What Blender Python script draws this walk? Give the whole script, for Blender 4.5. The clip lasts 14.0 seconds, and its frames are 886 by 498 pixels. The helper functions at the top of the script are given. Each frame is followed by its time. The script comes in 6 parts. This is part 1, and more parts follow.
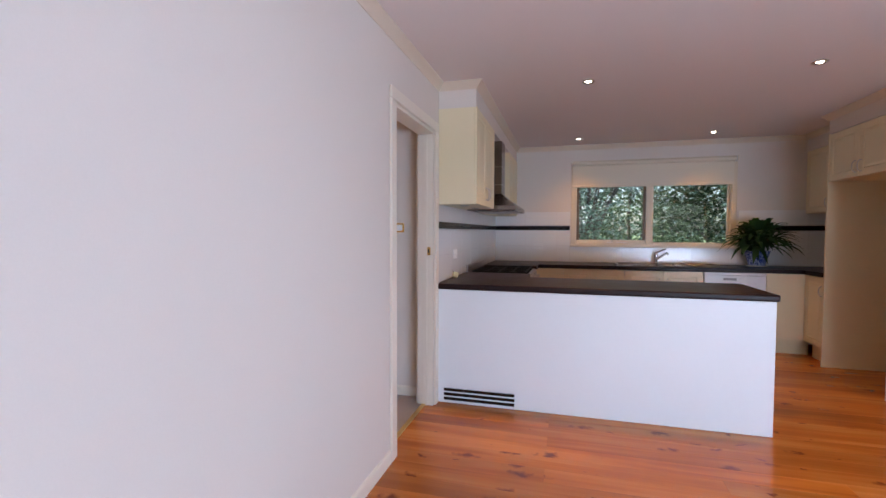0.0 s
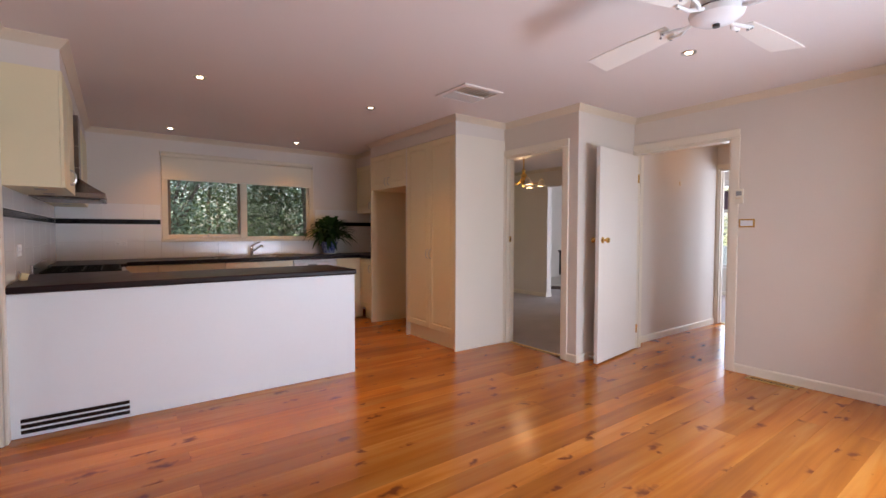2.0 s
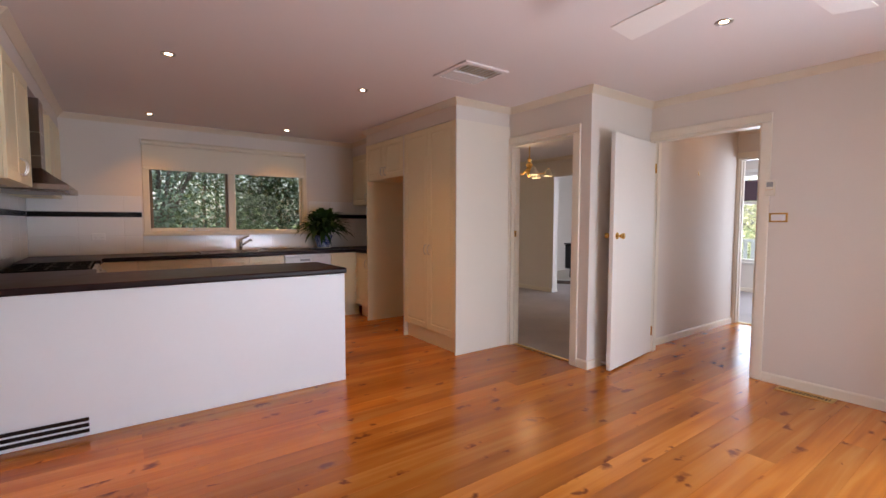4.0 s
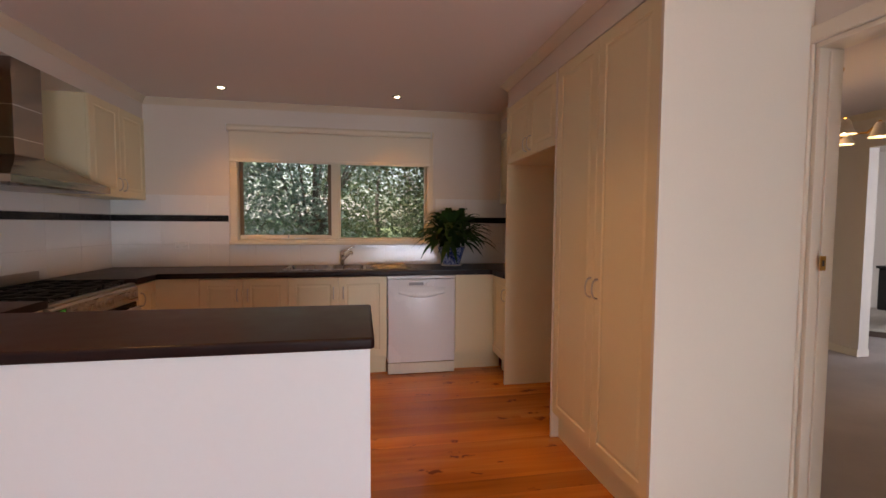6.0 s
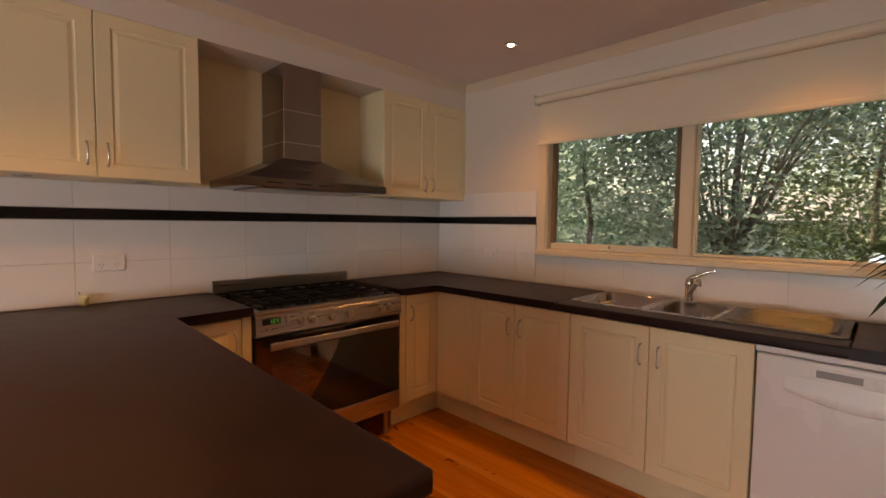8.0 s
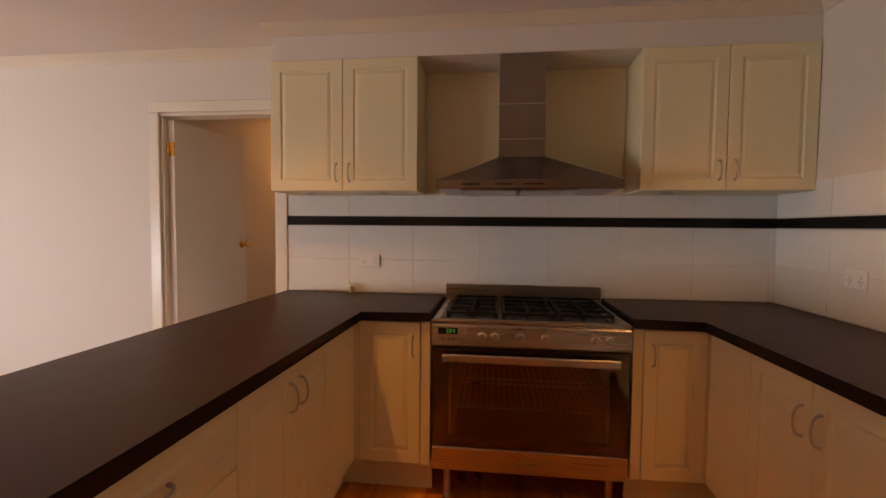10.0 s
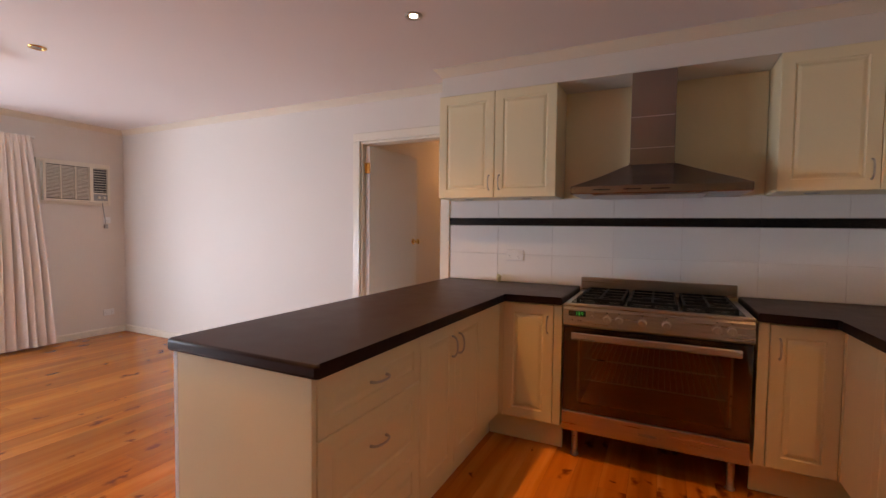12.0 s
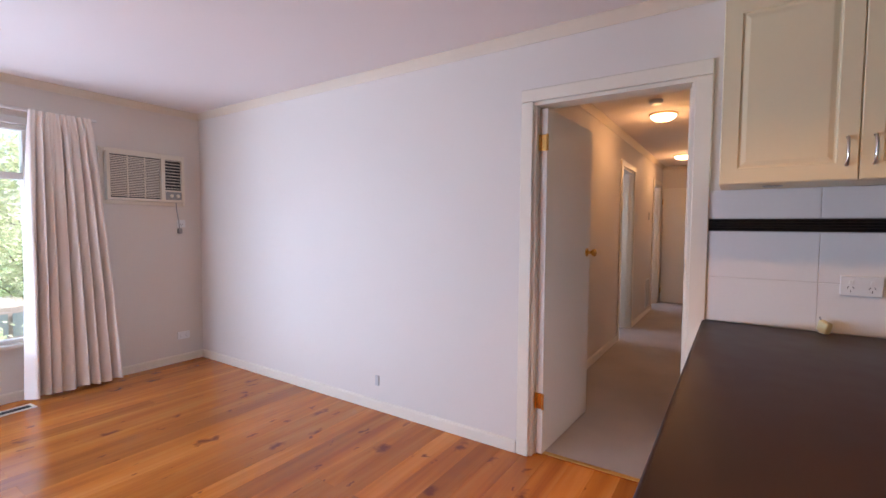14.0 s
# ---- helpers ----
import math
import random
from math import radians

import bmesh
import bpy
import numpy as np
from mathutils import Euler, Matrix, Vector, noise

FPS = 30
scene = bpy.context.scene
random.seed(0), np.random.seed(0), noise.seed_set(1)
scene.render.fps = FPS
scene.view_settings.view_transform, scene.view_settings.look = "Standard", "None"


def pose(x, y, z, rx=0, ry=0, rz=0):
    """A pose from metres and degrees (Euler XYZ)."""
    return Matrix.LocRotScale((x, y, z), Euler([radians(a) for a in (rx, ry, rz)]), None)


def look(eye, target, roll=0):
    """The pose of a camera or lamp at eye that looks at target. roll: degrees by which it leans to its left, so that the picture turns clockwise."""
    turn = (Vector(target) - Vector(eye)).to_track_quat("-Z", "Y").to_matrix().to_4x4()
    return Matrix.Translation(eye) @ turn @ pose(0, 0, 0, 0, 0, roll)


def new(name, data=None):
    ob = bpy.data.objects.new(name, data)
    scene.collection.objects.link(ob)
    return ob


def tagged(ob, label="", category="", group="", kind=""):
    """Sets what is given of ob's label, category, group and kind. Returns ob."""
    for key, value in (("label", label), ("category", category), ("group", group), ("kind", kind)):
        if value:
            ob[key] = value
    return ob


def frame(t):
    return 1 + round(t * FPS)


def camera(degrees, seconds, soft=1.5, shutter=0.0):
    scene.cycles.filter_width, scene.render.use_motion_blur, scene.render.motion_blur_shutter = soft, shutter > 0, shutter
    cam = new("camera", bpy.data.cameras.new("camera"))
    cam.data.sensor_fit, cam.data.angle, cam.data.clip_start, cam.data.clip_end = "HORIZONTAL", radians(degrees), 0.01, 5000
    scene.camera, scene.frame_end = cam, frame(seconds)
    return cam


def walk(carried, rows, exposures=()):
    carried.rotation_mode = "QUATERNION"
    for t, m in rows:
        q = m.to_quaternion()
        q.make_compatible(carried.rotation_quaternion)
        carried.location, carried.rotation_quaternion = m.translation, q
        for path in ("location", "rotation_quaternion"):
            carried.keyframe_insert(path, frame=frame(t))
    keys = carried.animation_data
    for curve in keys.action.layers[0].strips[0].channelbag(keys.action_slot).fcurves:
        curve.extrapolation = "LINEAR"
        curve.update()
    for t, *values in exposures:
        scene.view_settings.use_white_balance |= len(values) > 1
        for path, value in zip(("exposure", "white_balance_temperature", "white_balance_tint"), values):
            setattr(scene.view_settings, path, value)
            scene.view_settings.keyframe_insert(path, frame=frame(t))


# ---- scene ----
cam = camera(89.6, 14.0)
PATH = [
(0, (0.2284, 0.4938, 1.2952), (-0.3041, 2.4200, 1.2162), 0.16),
    (0.5, (0.0716, 0.4723, 1.3136), (0.1259, 2.4704, 1.2454), 0.01),
    (1, (-0.0058, 0.3259, 1.3048), (0.6673, 2.2081, 1.2405), -0.01),
    (1.5, (-0.0845, 0.2019, 1.2746), (0.9321, 1.9228, 1.2033), -0.03),
    (2, (-0.1686, 0.1310, 1.2320), (1.0123, 1.7433, 1.1541), 0.07),
    (2.2, (-0.2184, 0.0915, 1.2144), (0.9785, 1.6918, 1.1344), 0.06),
    (4.3, (0.2410, 0.5750, 1.2835), (1.3897, 2.2066, 1.1486), 0.03),
    (4.5, (0.3997, 0.7378, 1.2931), (1.4926, 2.4076, 1.1609), 0.09),
    (5, (0.7963, 1.2156, 1.3173), (1.7340, 2.9777, 1.1918), 0.20),
    (5.5, (1.1213, 1.6810, 1.3195), (1.8190, 3.5516, 1.2020), 0.23),
    (6, (1.4713, 2.1399, 1.3011), (1.8298, 4.1044, 1.1907), 0.32),
    (6.5, (1.7601, 2.5366, 1.2850), (1.6893, 4.5324, 1.1776), 0.28),
    (7, (1.9946, 2.9644, 1.2840), (1.4396, 4.8830, 1.1780), 0.34),
    (7.5, (2.0854, 3.3737, 1.3020), (1.0786, 5.0981, 1.1888), 0.49),
    (8, (2.0318, 3.8456, 1.3191), (0.6204, 5.2578, 1.2026), 0.67),
    (8.5, (1.9336, 4.3074, 1.3151), (0.2098, 5.3155, 1.2047), 0.61),
    (9, (1.7534, 4.6187, 1.3185), (-0.1690, 5.1609, 1.2163), 0.51),
    (9.2, (1.7063, 4.7068, 1.3200), (-0.2561, 5.0799, 1.2203), 0.51),
    (11.3, (2.4733, 5.2327, 1.2785), (0.6423, 4.4327, 1.1910), 0.51),
    (11.5, (2.4731, 5.2378, 1.2801), (0.6543, 4.4103, 1.1961), 0.57),
    (12, (2.4434, 5.1899, 1.2848), (0.6489, 4.3115, 1.1948), 0.73),
    (12.5, (2.3146, 4.9999, 1.2903), (0.5821, 4.0054, 1.1927), 0.90),
    (13, (2.0776, 4.6865, 1.3097), (0.4376, 3.5469, 1.2014), 0.68),
    (13.5, (1.8687, 4.3026, 1.3235), (0.2463, 3.1380, 1.2164), 0.62),
    (14, (1.6755, 3.8195, 1.3286), (0.0079, 2.7201, 1.2264), 0.40),
]
EXPOSURES = [(0.0, 1.78, 5900, 14), (1.5, 1.64, 6600, 17.5), (5.0, 1.53, 7000, 19), (6.5, 1.45, 7800, 20), (9.0, 1.46, 9400, 21), (11.5, 1.72, 7700, 18), (12.5, 1.76, 6600, 17), (14.0, 1.86, 5950, 16)]
walk(cam, [(t, look(eye, target, roll)) for t, eye, target, roll in PATH], EXPOSURES)

# ---- daylight ----
world = bpy.data.worlds.new("sky")
world.use_nodes = True
scene.world = world
wn = world.node_tree.nodes
sky = wn.new("ShaderNodeTexSky")
sky.sky_type = "NISHITA"
sky.sun_disc = False
sky.sun_elevation, sky.sun_rotation = radians(46), radians(275)
sky.dust_density = 2.5
wn["Background"].inputs["Strength"].default_value = 0.15
world.node_tree.links.new(sky.outputs["Color"], wn["Background"].inputs["Color"])

sun = new("sun", bpy.data.lights.new("sun", "SUN"))
sun.data.energy, sun.data.angle, sun.data.color = 5.0, radians(1.0), (1.0, 0.95, 0.88)
sun.matrix_world = look((-9.0, 0.8, 9.5), (0, 0, 0))


def window_light(name, m, wide, high, watts, color):
    """The sky's light in a window's opening."""
    li = bpy.data.lights.new(name, "AREA")
    li.shape, li.size, li.size_y, li.energy, li.color = "RECTANGLE", wide, high, watts, color
    new(name, li).matrix_world = m


SKYLIGHT = (0.65, 0.79, 1.0)
window_light("daylight_south", look((2.62, -0.80, 0.68), (1.50, 0.25, 0.80)), 2.4, 0.44, 44.0, SKYLIGHT)
window_light("daylight_lounge", look((9.43, 2.95, 1.355), (8.0, 2.95, 1.355)), 3.2, 1.55, 42.0, SKYLIGHT)
# added fill light for the lounge, at an unseen, assumed south window
window_light("fill_lounge_south", look((7.9, 0.39, 1.40), (7.9, 2.0, 1.40)), 1.5, 1.3, 34.0, SKYLIGHT)
window_light("daylight_bedroom", look((-4.16, 1.19, 1.45), (-4.16, 2.5, 1.2)), 0.9, 1.0, 4.5, SKYLIGHT)
window_light("daylight_bathroom", look((-6.50, 1.19, 1.55), (-6.50, 2.5, 1.2)), 0.6, 0.8, 5.0, SKYLIGHT)
window_light("daylight_kitchen", look((1.25, 6.72, 1.55), (1.25, 5.5, 1.4)), 1.75, 0.75, 0.25, (0.92, 1.0, 0.90))

LAMP_W = 35.0          # watts of each lit downlight
WARM = (1.0, 0.48, 0.13)

# ---- materials ----


def nodes_of(name):
    m = bpy.data.materials.new(name)
    m.use_nodes = True
    nt = m.node_tree
    return m, nt, nt.nodes, nt.links, nt.nodes["Principled BSDF"]


def mat(name, base, rough=0.5, metal=0.0, var=0.06, big=1.5, fine=40.0, bump=0.02, rvar=0.1, coat=0.0, stretch=None, rnd=0.0, spec=0.5):
    """Paint, metal, stone or plastic with stains at one scale and grain at another."""
    m, nt, n, l, b = nodes_of(name)
    b.inputs["Metallic"].default_value = metal
    b.inputs["Coat Weight"].default_value = coat
    b.inputs["Specular IOR Level"].default_value = spec
    b.inputs["Coat Roughness"].default_value = 0.12
    geo = n.new("ShaderNodeNewGeometry")
    src = geo.outputs["Position"]
    if stretch:
        mp = n.new("ShaderNodeMapping")
        mp.inputs["Scale"].default_value = stretch
        l.new(src, mp.inputs["Vector"])
        src = mp.outputs["Vector"]
    n1, n2 = n.new("ShaderNodeTexNoise"), n.new("ShaderNodeTexNoise")
    n1.inputs["Scale"].default_value, n2.inputs["Scale"].default_value = big, fine
    n1.inputs["Detail"].default_value, n2.inputs["Detail"].default_value = 4, 3
    l.new(src, n1.inputs["Vector"]), l.new(src, n2.inputs["Vector"])
    add = n.new("ShaderNodeMath")
    add.operation = "MULTIPLY_ADD"
    add.inputs[1].default_value = 0.7
    l.new(n1.outputs["Fac"], add.inputs[0])
    sc = n.new("ShaderNodeMath")
    sc.operation = "MULTIPLY"
    sc.inputs[1].default_value = 0.3
    l.new(n2.outputs["Fac"], sc.inputs[0])
    l.new(sc.outputs[0], add.inputs[2])
    ramp = n.new("ShaderNodeValToRGB")
    ramp.color_ramp.elements[0].position, ramp.color_ramp.elements[1].position = 0.3, 0.7
    ramp.color_ramp.elements[0].color = (*[c * (1 - var) for c in base], 1)
    ramp.color_ramp.elements[1].color = (*[min(1, c * (1 + var)) for c in base], 1)
    l.new(add.outputs[0], ramp.inputs["Fac"])
    col = ramp.outputs["Color"]
    if rnd:
        oi = n.new("ShaderNodeObjectInfo")
        hs = n.new("ShaderNodeHueSaturation")
        mr = n.new("ShaderNodeMapRange")
        mr.inputs["To Min"].default_value, mr.inputs["To Max"].default_value = 1 - rnd, 1 + rnd
        l.new(oi.outputs["Random"], mr.inputs["Value"])
        l.new(mr.outputs["Result"], hs.inputs["Value"])
        l.new(col, hs.inputs["Color"])
        col = hs.outputs["Color"]
    l.new(col, b.inputs["Base Color"])
    rr = n.new("ShaderNodeMapRange")
    rr.inputs["To Min"].default_value, rr.inputs["To Max"].default_value = max(0.02, rough - rvar), min(1, rough + rvar)
    l.new(n1.outputs["Fac"], rr.inputs["Value"])
    l.new(rr.outputs["Result"], b.inputs["Roughness"])
    if bump:
        bp = n.new("ShaderNodeBump")
        bp.inputs["Strength"].default_value, bp.inputs["Distance"].default_value = bump, 0.01
        l.new(n2.outputs["Fac"], bp.inputs["Height"])
        l.new(bp.outputs["Normal"], b.inputs["Normal"])
    return m


def glow(name, color, strength):
    m, nt, n, l, b = nodes_of(name)
    b.inputs["Base Color"].default_value = (*color, 1)
    b.inputs["Emission Color"].default_value = (*color, 1)
    b.inputs["Emission Strength"].default_value = strength
    return m


def clear_glass(name, tint=(0.95, 0.97, 0.96), ior=1.5, rough=0.0):
    """A thin clear pane: it lets light through and mirrors by Fresnel."""
    m, nt, n, l, b = nodes_of(name)
    n.remove(b)
    tr, gl, fr, mx = n.new("ShaderNodeBsdfTransparent"), n.new("ShaderNodeBsdfGlossy"), n.new("ShaderNodeFresnel"), n.new("ShaderNodeMixShader")
    tr.inputs["Color"].default_value = (*tint, 1)
    gl.inputs["Roughness"].default_value = rough
    fr.inputs["IOR"].default_value = ior
    l.new(fr.outputs[0], mx.inputs[0]), l.new(tr.outputs[0], mx.inputs[1]), l.new(gl.outputs[0], mx.inputs[2])
    l.new(mx.outputs[0], n["Material Output"].inputs["Surface"])
    return m


def pine(name):
    """Varnished pine boards: long grain, dark knots, each board its own tone."""
    m, nt, n, l, b = nodes_of(name)
    geo, oi = n.new("ShaderNodeNewGeometry"), n.new("ShaderNodeObjectInfo")
    off = n.new("ShaderNodeVectorMath")
    off.operation = "MULTIPLY_ADD"
    off.inputs[1].default_value = (1, 1, 1)
    scl = n.new("ShaderNodeVectorMath")
    scl.operation = "SCALE"
    scl.inputs[0].default_value = (37.0, 11.0, 5.0)
    l.new(oi.outputs["Random"], scl.inputs["Scale"])
    l.new(geo.outputs["Position"], off.inputs[0]), l.new(scl.outputs[0], off.inputs[2])

    def mapped(scale):
        mp = n.new("ShaderNodeMapping")
        mp.inputs["Scale"].default_value = scale
        l.new(off.outputs[0], mp.inputs["Vector"])
        return mp.outputs["Vector"]

    grain = n.new("ShaderNodeTexNoise")
    grain.inputs["Scale"].default_value, grain.inputs["Detail"].default_value, grain.inputs["Distortion"].default_value = 1.0, 6, 0.8
    l.new(mapped((0.9, 17, 17)), grain.inputs["Vector"])
    cloud = n.new("ShaderNodeTexNoise")
    cloud.inputs["Scale"].default_value = 1.0
    l.new(mapped((0.8, 5, 5)), cloud.inputs["Vector"])
    ramp = n.new("ShaderNodeValToRGB")
    e = ramp.color_ramp.elements
    e[0].position, e[1].position = 0.28, 0.72
    e[0].color, e[1].color = (0.32, 0.082, 0.0095, 1), (0.70, 0.285, 0.054, 1)
    mid = ramp.color_ramp.elements.new(0.5)
    mid.color = (0.54, 0.168, 0.019, 1)
    mixf = n.new("ShaderNodeMath")
    mixf.operation = "MULTIPLY_ADD"
    mixf.inputs[1].default_value = 0.45
    half = n.new("ShaderNodeMath")
    half.operation = "MULTIPLY"
    half.inputs[1].default_value = 0.55
    l.new(cloud.outputs["Fac"], half.inputs[0])
    l.new(grain.outputs["Fac"], mixf.inputs[0]), l.new(half.outputs[0], mixf.inputs[2])
    l.new(mixf.outputs[0], ramp.inputs["Fac"])
    hs = n.new("ShaderNodeHueSaturation")
    mr = n.new("ShaderNodeMapRange")
    mr.inputs["To Min"].default_value, mr.inputs["To Max"].default_value = 0.76, 1.18
    l.new(oi.outputs["Random"], mr.inputs["Value"])
    l.new(mr.outputs["Result"], hs.inputs["Value"])
    l.new(ramp.outputs["Color"], hs.inputs["Color"])
    # knots
    warp = n.new("ShaderNodeTexNoise")
    warp.inputs["Scale"].default_value = 14.0
    l.new(off.outputs[0], warp.inputs["Vector"])
    wsc = n.new("ShaderNodeVectorMath")
    wsc.operation = "MULTIPLY_ADD"
    wsc.inputs[1].default_value = (0.9, 0.7, 0)
    l.new(warp.outputs["Color"], wsc.inputs[0]), l.new(mapped((4.0, 7.5, 0.0)), wsc.inputs[2])
    vor = n.new("ShaderNodeTexVoronoi")
    vor.voronoi_dimensions = "2D"
    vor.inputs["Scale"].default_value = 1.0
    l.new(wsc.outputs[0], vor.inputs["Vector"])
    sep = n.new("ShaderNodeSeparateColor")
    l.new(vor.outputs["Color"], sep.inputs["Color"])
    pick = n.new("ShaderNodeMapRange")
    pick.inputs["From Min"].default_value, pick.inputs["From Max"].default_value = 0.54, 1.0
    pick.inputs["To Min"].default_value, pick.inputs["To Max"].default_value = 0.004, 0.24
    l.new(sep.outputs["Red"], pick.inputs["Value"])
    kn = n.new("ShaderNodeMath")
    kn.operation = "DIVIDE"
    l.new(vor.outputs["Distance"], kn.inputs[0]), l.new(pick.outputs["Result"], kn.inputs[1])
    kr = n.new("ShaderNodeMapRange")
    kr.inputs["From Min"].default_value, kr.inputs["From Max"].default_value = 0.40, 1.25
    kr.inputs["To Min"].default_value, kr.inputs["To Max"].default_value = 0.88, 0.0
    l.new(kn.outputs[0], kr.inputs["Value"])
    mx = n.new("ShaderNodeMix")
    mx.data_type = "RGBA"
    mx.inputs[7].default_value = (0.15, 0.028, 0.007, 1)
    l.new(kr.outputs["Result"], mx.inputs[0]), l.new(hs.outputs["Color"], mx.inputs[6])
    l.new(mx.outputs[2], b.inputs["Base Color"])
    rr = n.new("ShaderNodeMapRange")
    rr.inputs["To Min"].default_value, rr.inputs["To Max"].default_value = 0.14, 0.30
    b.inputs["Specular IOR Level"].default_value = 0.34
    l.new(cloud.outputs["Fac"], rr.inputs["Value"])
    l.new(rr.outputs["Result"], b.inputs["Roughness"])
    b.inputs["Coat Weight"].default_value, b.inputs["Coat Roughness"].default_value = 0.06, 0.12
    bp = n.new("ShaderNodeBump")
    bp.inputs["Strength"].default_value, bp.inputs["Distance"].default_value = 0.05, 0.004
    l.new(grain.outputs["Fac"], bp.inputs["Height"])
    l.new(bp.outputs["Normal"], b.inputs["Normal"])
    return m


def foliage(name, dark, light, through_light=0.35):
    m, nt, n, l, b = nodes_of(name)
    geo = n.new("ShaderNodeNewGeometry")
    ramp = n.new("ShaderNodeValToRGB")
    ramp.color_ramp.elements[0].color, ramp.color_ramp.elements[1].color = (*dark, 1), (*light, 1)
    l.new(geo.outputs["Random Per Island"], ramp.inputs["Fac"])
    l.new(ramp.outputs["Color"], b.inputs["Base Color"])
    b.inputs["Roughness"].default_value = 0.7
    b.inputs["Specular IOR Level"].default_value = 0.2
    tl, mx = n.new("ShaderNodeBsdfTranslucent"), n.new("ShaderNodeMixShader")
    mx.inputs[0].default_value = through_light
    l.new(ramp.outputs["Color"], tl.inputs["Color"])
    l.new(b.outputs[0], mx.inputs[1]), l.new(tl.outputs[0], mx.inputs[2])
    l.new(mx.outputs[0], n["Material Output"].inputs["Surface"])
    return m


M_WALL = mat("wall_paint", (0.725, 0.652, 0.575), 0.62, var=0.03, big=0.8, fine=180, bump=0.03)
M_CEIL = mat("ceiling_paint", (0.76, 0.68, 0.64), 0.75, var=0.02, big=0.6, fine=120, bump=0.02)
M_CORNICE = mat("cornice_paint", (0.70, 0.595, 0.46), 0.55, var=0.03)
M_TRIM = mat("trim_gloss_paint", (0.79, 0.71, 0.585), 0.32, var=0.03, bump=0.01)
M_DOORPAINT = mat("door_paint", (0.79, 0.735, 0.655), 0.55, var=0.025, bump=0.015)
M_CREAM = mat("cream_vinyl_wrap", (0.80, 0.69, 0.445), 0.40, var=0.02, big=2, fine=90, bump=0.006)
# the same cream, paler: daylight on the pantry sides put into the colour
M_CREAM_DAYLIT = mat("daylit_cream_laminate", (0.79, 0.715, 0.60), 0.45, var=0.02, big=2, fine=90, bump=0.006)
M_PANEL = mat("white_laminate", (0.85, 0.865, 0.86), 0.42, var=0.015, bump=0.006)
M_BENCH = mat("dark_laminate", (0.021, 0.0090, 0.0082), 0.40, var=0.28, big=9, fine=380, bump=0.02, rvar=0.06, spec=0.20)
M_STEEL = mat("brushed_steel", (0.46, 0.42, 0.385), 0.30, 1.0, var=0.10, big=3, fine=60, bump=0.01, stretch=(30, 1, 30))
M_STEELV = mat("brushed_steel_flue", (0.33, 0.285, 0.26), 0.24, 1.0, var=0.03, big=2, fine=300, bump=0.004, rvar=0.03)
M_SINK = mat("worn_sink_steel", (0.42, 0.415, 0.42), 0.27, 1.0, var=0.12, big=4, fine=90, bump=0.01)
# sink steel darkened in colour to hold down the downlight's glare
M_DRAIN = mat("dimmed_drainer_steel", (0.19, 0.19, 0.195), 0.5, 1.0, var=0.12, big=5, fine=120, bump=0.03)
M_CHROME = mat("chrome", (0.78, 0.77, 0.75), 0.10, 1.0, var=0.03, bump=0.0, rvar=0.04)
M_NICKEL = mat("satin_nickel", (0.54, 0.51, 0.47), 0.32, 1.0, var=0.05, bump=0.0)
M_BRASS = mat("polished_brass", (0.78, 0.50, 0.16), 0.20, 1.0, var=0.10, bump=0.0, rvar=0.06)
M_IRON = mat("cast_iron", (0.010, 0.0095, 0.010), 0.6, var=0.3, fine=200, bump=0.06, spec=0.2)
M_BLACK = mat("black_enamel", (0.012, 0.012, 0.013), 0.22, var=0.2, bump=0.0)
M_DARKGLASS = mat("oven_glass", (0.045, 0.018, 0.010), 0.05, var=0.25, bump=0.0, rvar=0.03, coat=0.1)
M_OVENGLASS = clear_glass("tinted_oven_glass", (0.80, 0.62, 0.48), 1.75)
M_OVENIN = mat("oven_enamel", (0.37, 0.165, 0.085), 0.4, var=0.2, bump=0.0)
M_WHITE = mat("white_enamel", (0.82, 0.81, 0.80), 0.28, var=0.015, bump=0.0)
M_PLASTIC = mat("white_plastic", (0.80, 0.79, 0.77), 0.35, var=0.02, bump=0.0)
M_CREAMPL = mat("aged_cream_plastic", (0.76, 0.69, 0.56), 0.4, var=0.05, bump=0.0)
M_GREY = mat("grey_plastic", (0.30, 0.30, 0.29), 0.45, var=0.06, bump=0.0)
M_DKGREY = mat("dark_grille", (0.035, 0.033, 0.032), 0.5, var=0.15, bump=0.0)
M_TILE = mat("white_tile", (0.80, 0.785, 0.765), 0.16, var=0.02, big=1.2, fine=60, bump=0.012, rvar=0.05, rnd=0.025)
M_TILEDK = mat("black_border_tile", (0.014, 0.011, 0.011), 0.22, var=0.25, fine=90, bump=0.02, rnd=0.15)
M_GROUT = mat("grout", (0.66, 0.63, 0.60), 0.85, var=0.10, fine=220, bump=0.05)
M_CARPET = mat("grey_carpet", (0.43, 0.385, 0.365), 0.95, var=0.13, big=2.2, fine=420, bump=0.35, rvar=0.03)
M_PINE = pine("varnished_pine")
M_SUBFLOOR = mat("board_gap_dark", (0.05, 0.02, 0.010), 0.8, var=0.2)
M_BLIND = mat("blind_fabric", (0.76, 0.68, 0.54), 0.8, var=0.03, big=1, fine=500, bump=0.06)
M_CURTAIN = mat("curtain_fabric", (0.87, 0.78, 0.69), 0.85, var=0.03, big=1.5, fine=420, bump=0.01)
M_WINPAINT = mat("window_paint", (0.72, 0.62, 0.46), 0.4, var=0.04, bump=0.01)
M_WINWHITE = mat("window_white_paint", (0.74, 0.71, 0.66), 0.4, var=0.03, bump=0.01)
M_SASH = mat("dark_sash_edge", (0.16, 0.10, 0.055), 0.5, var=0.15, bump=0.02)
M_GLASS = clear_glass("window_glass", ior=1.52)
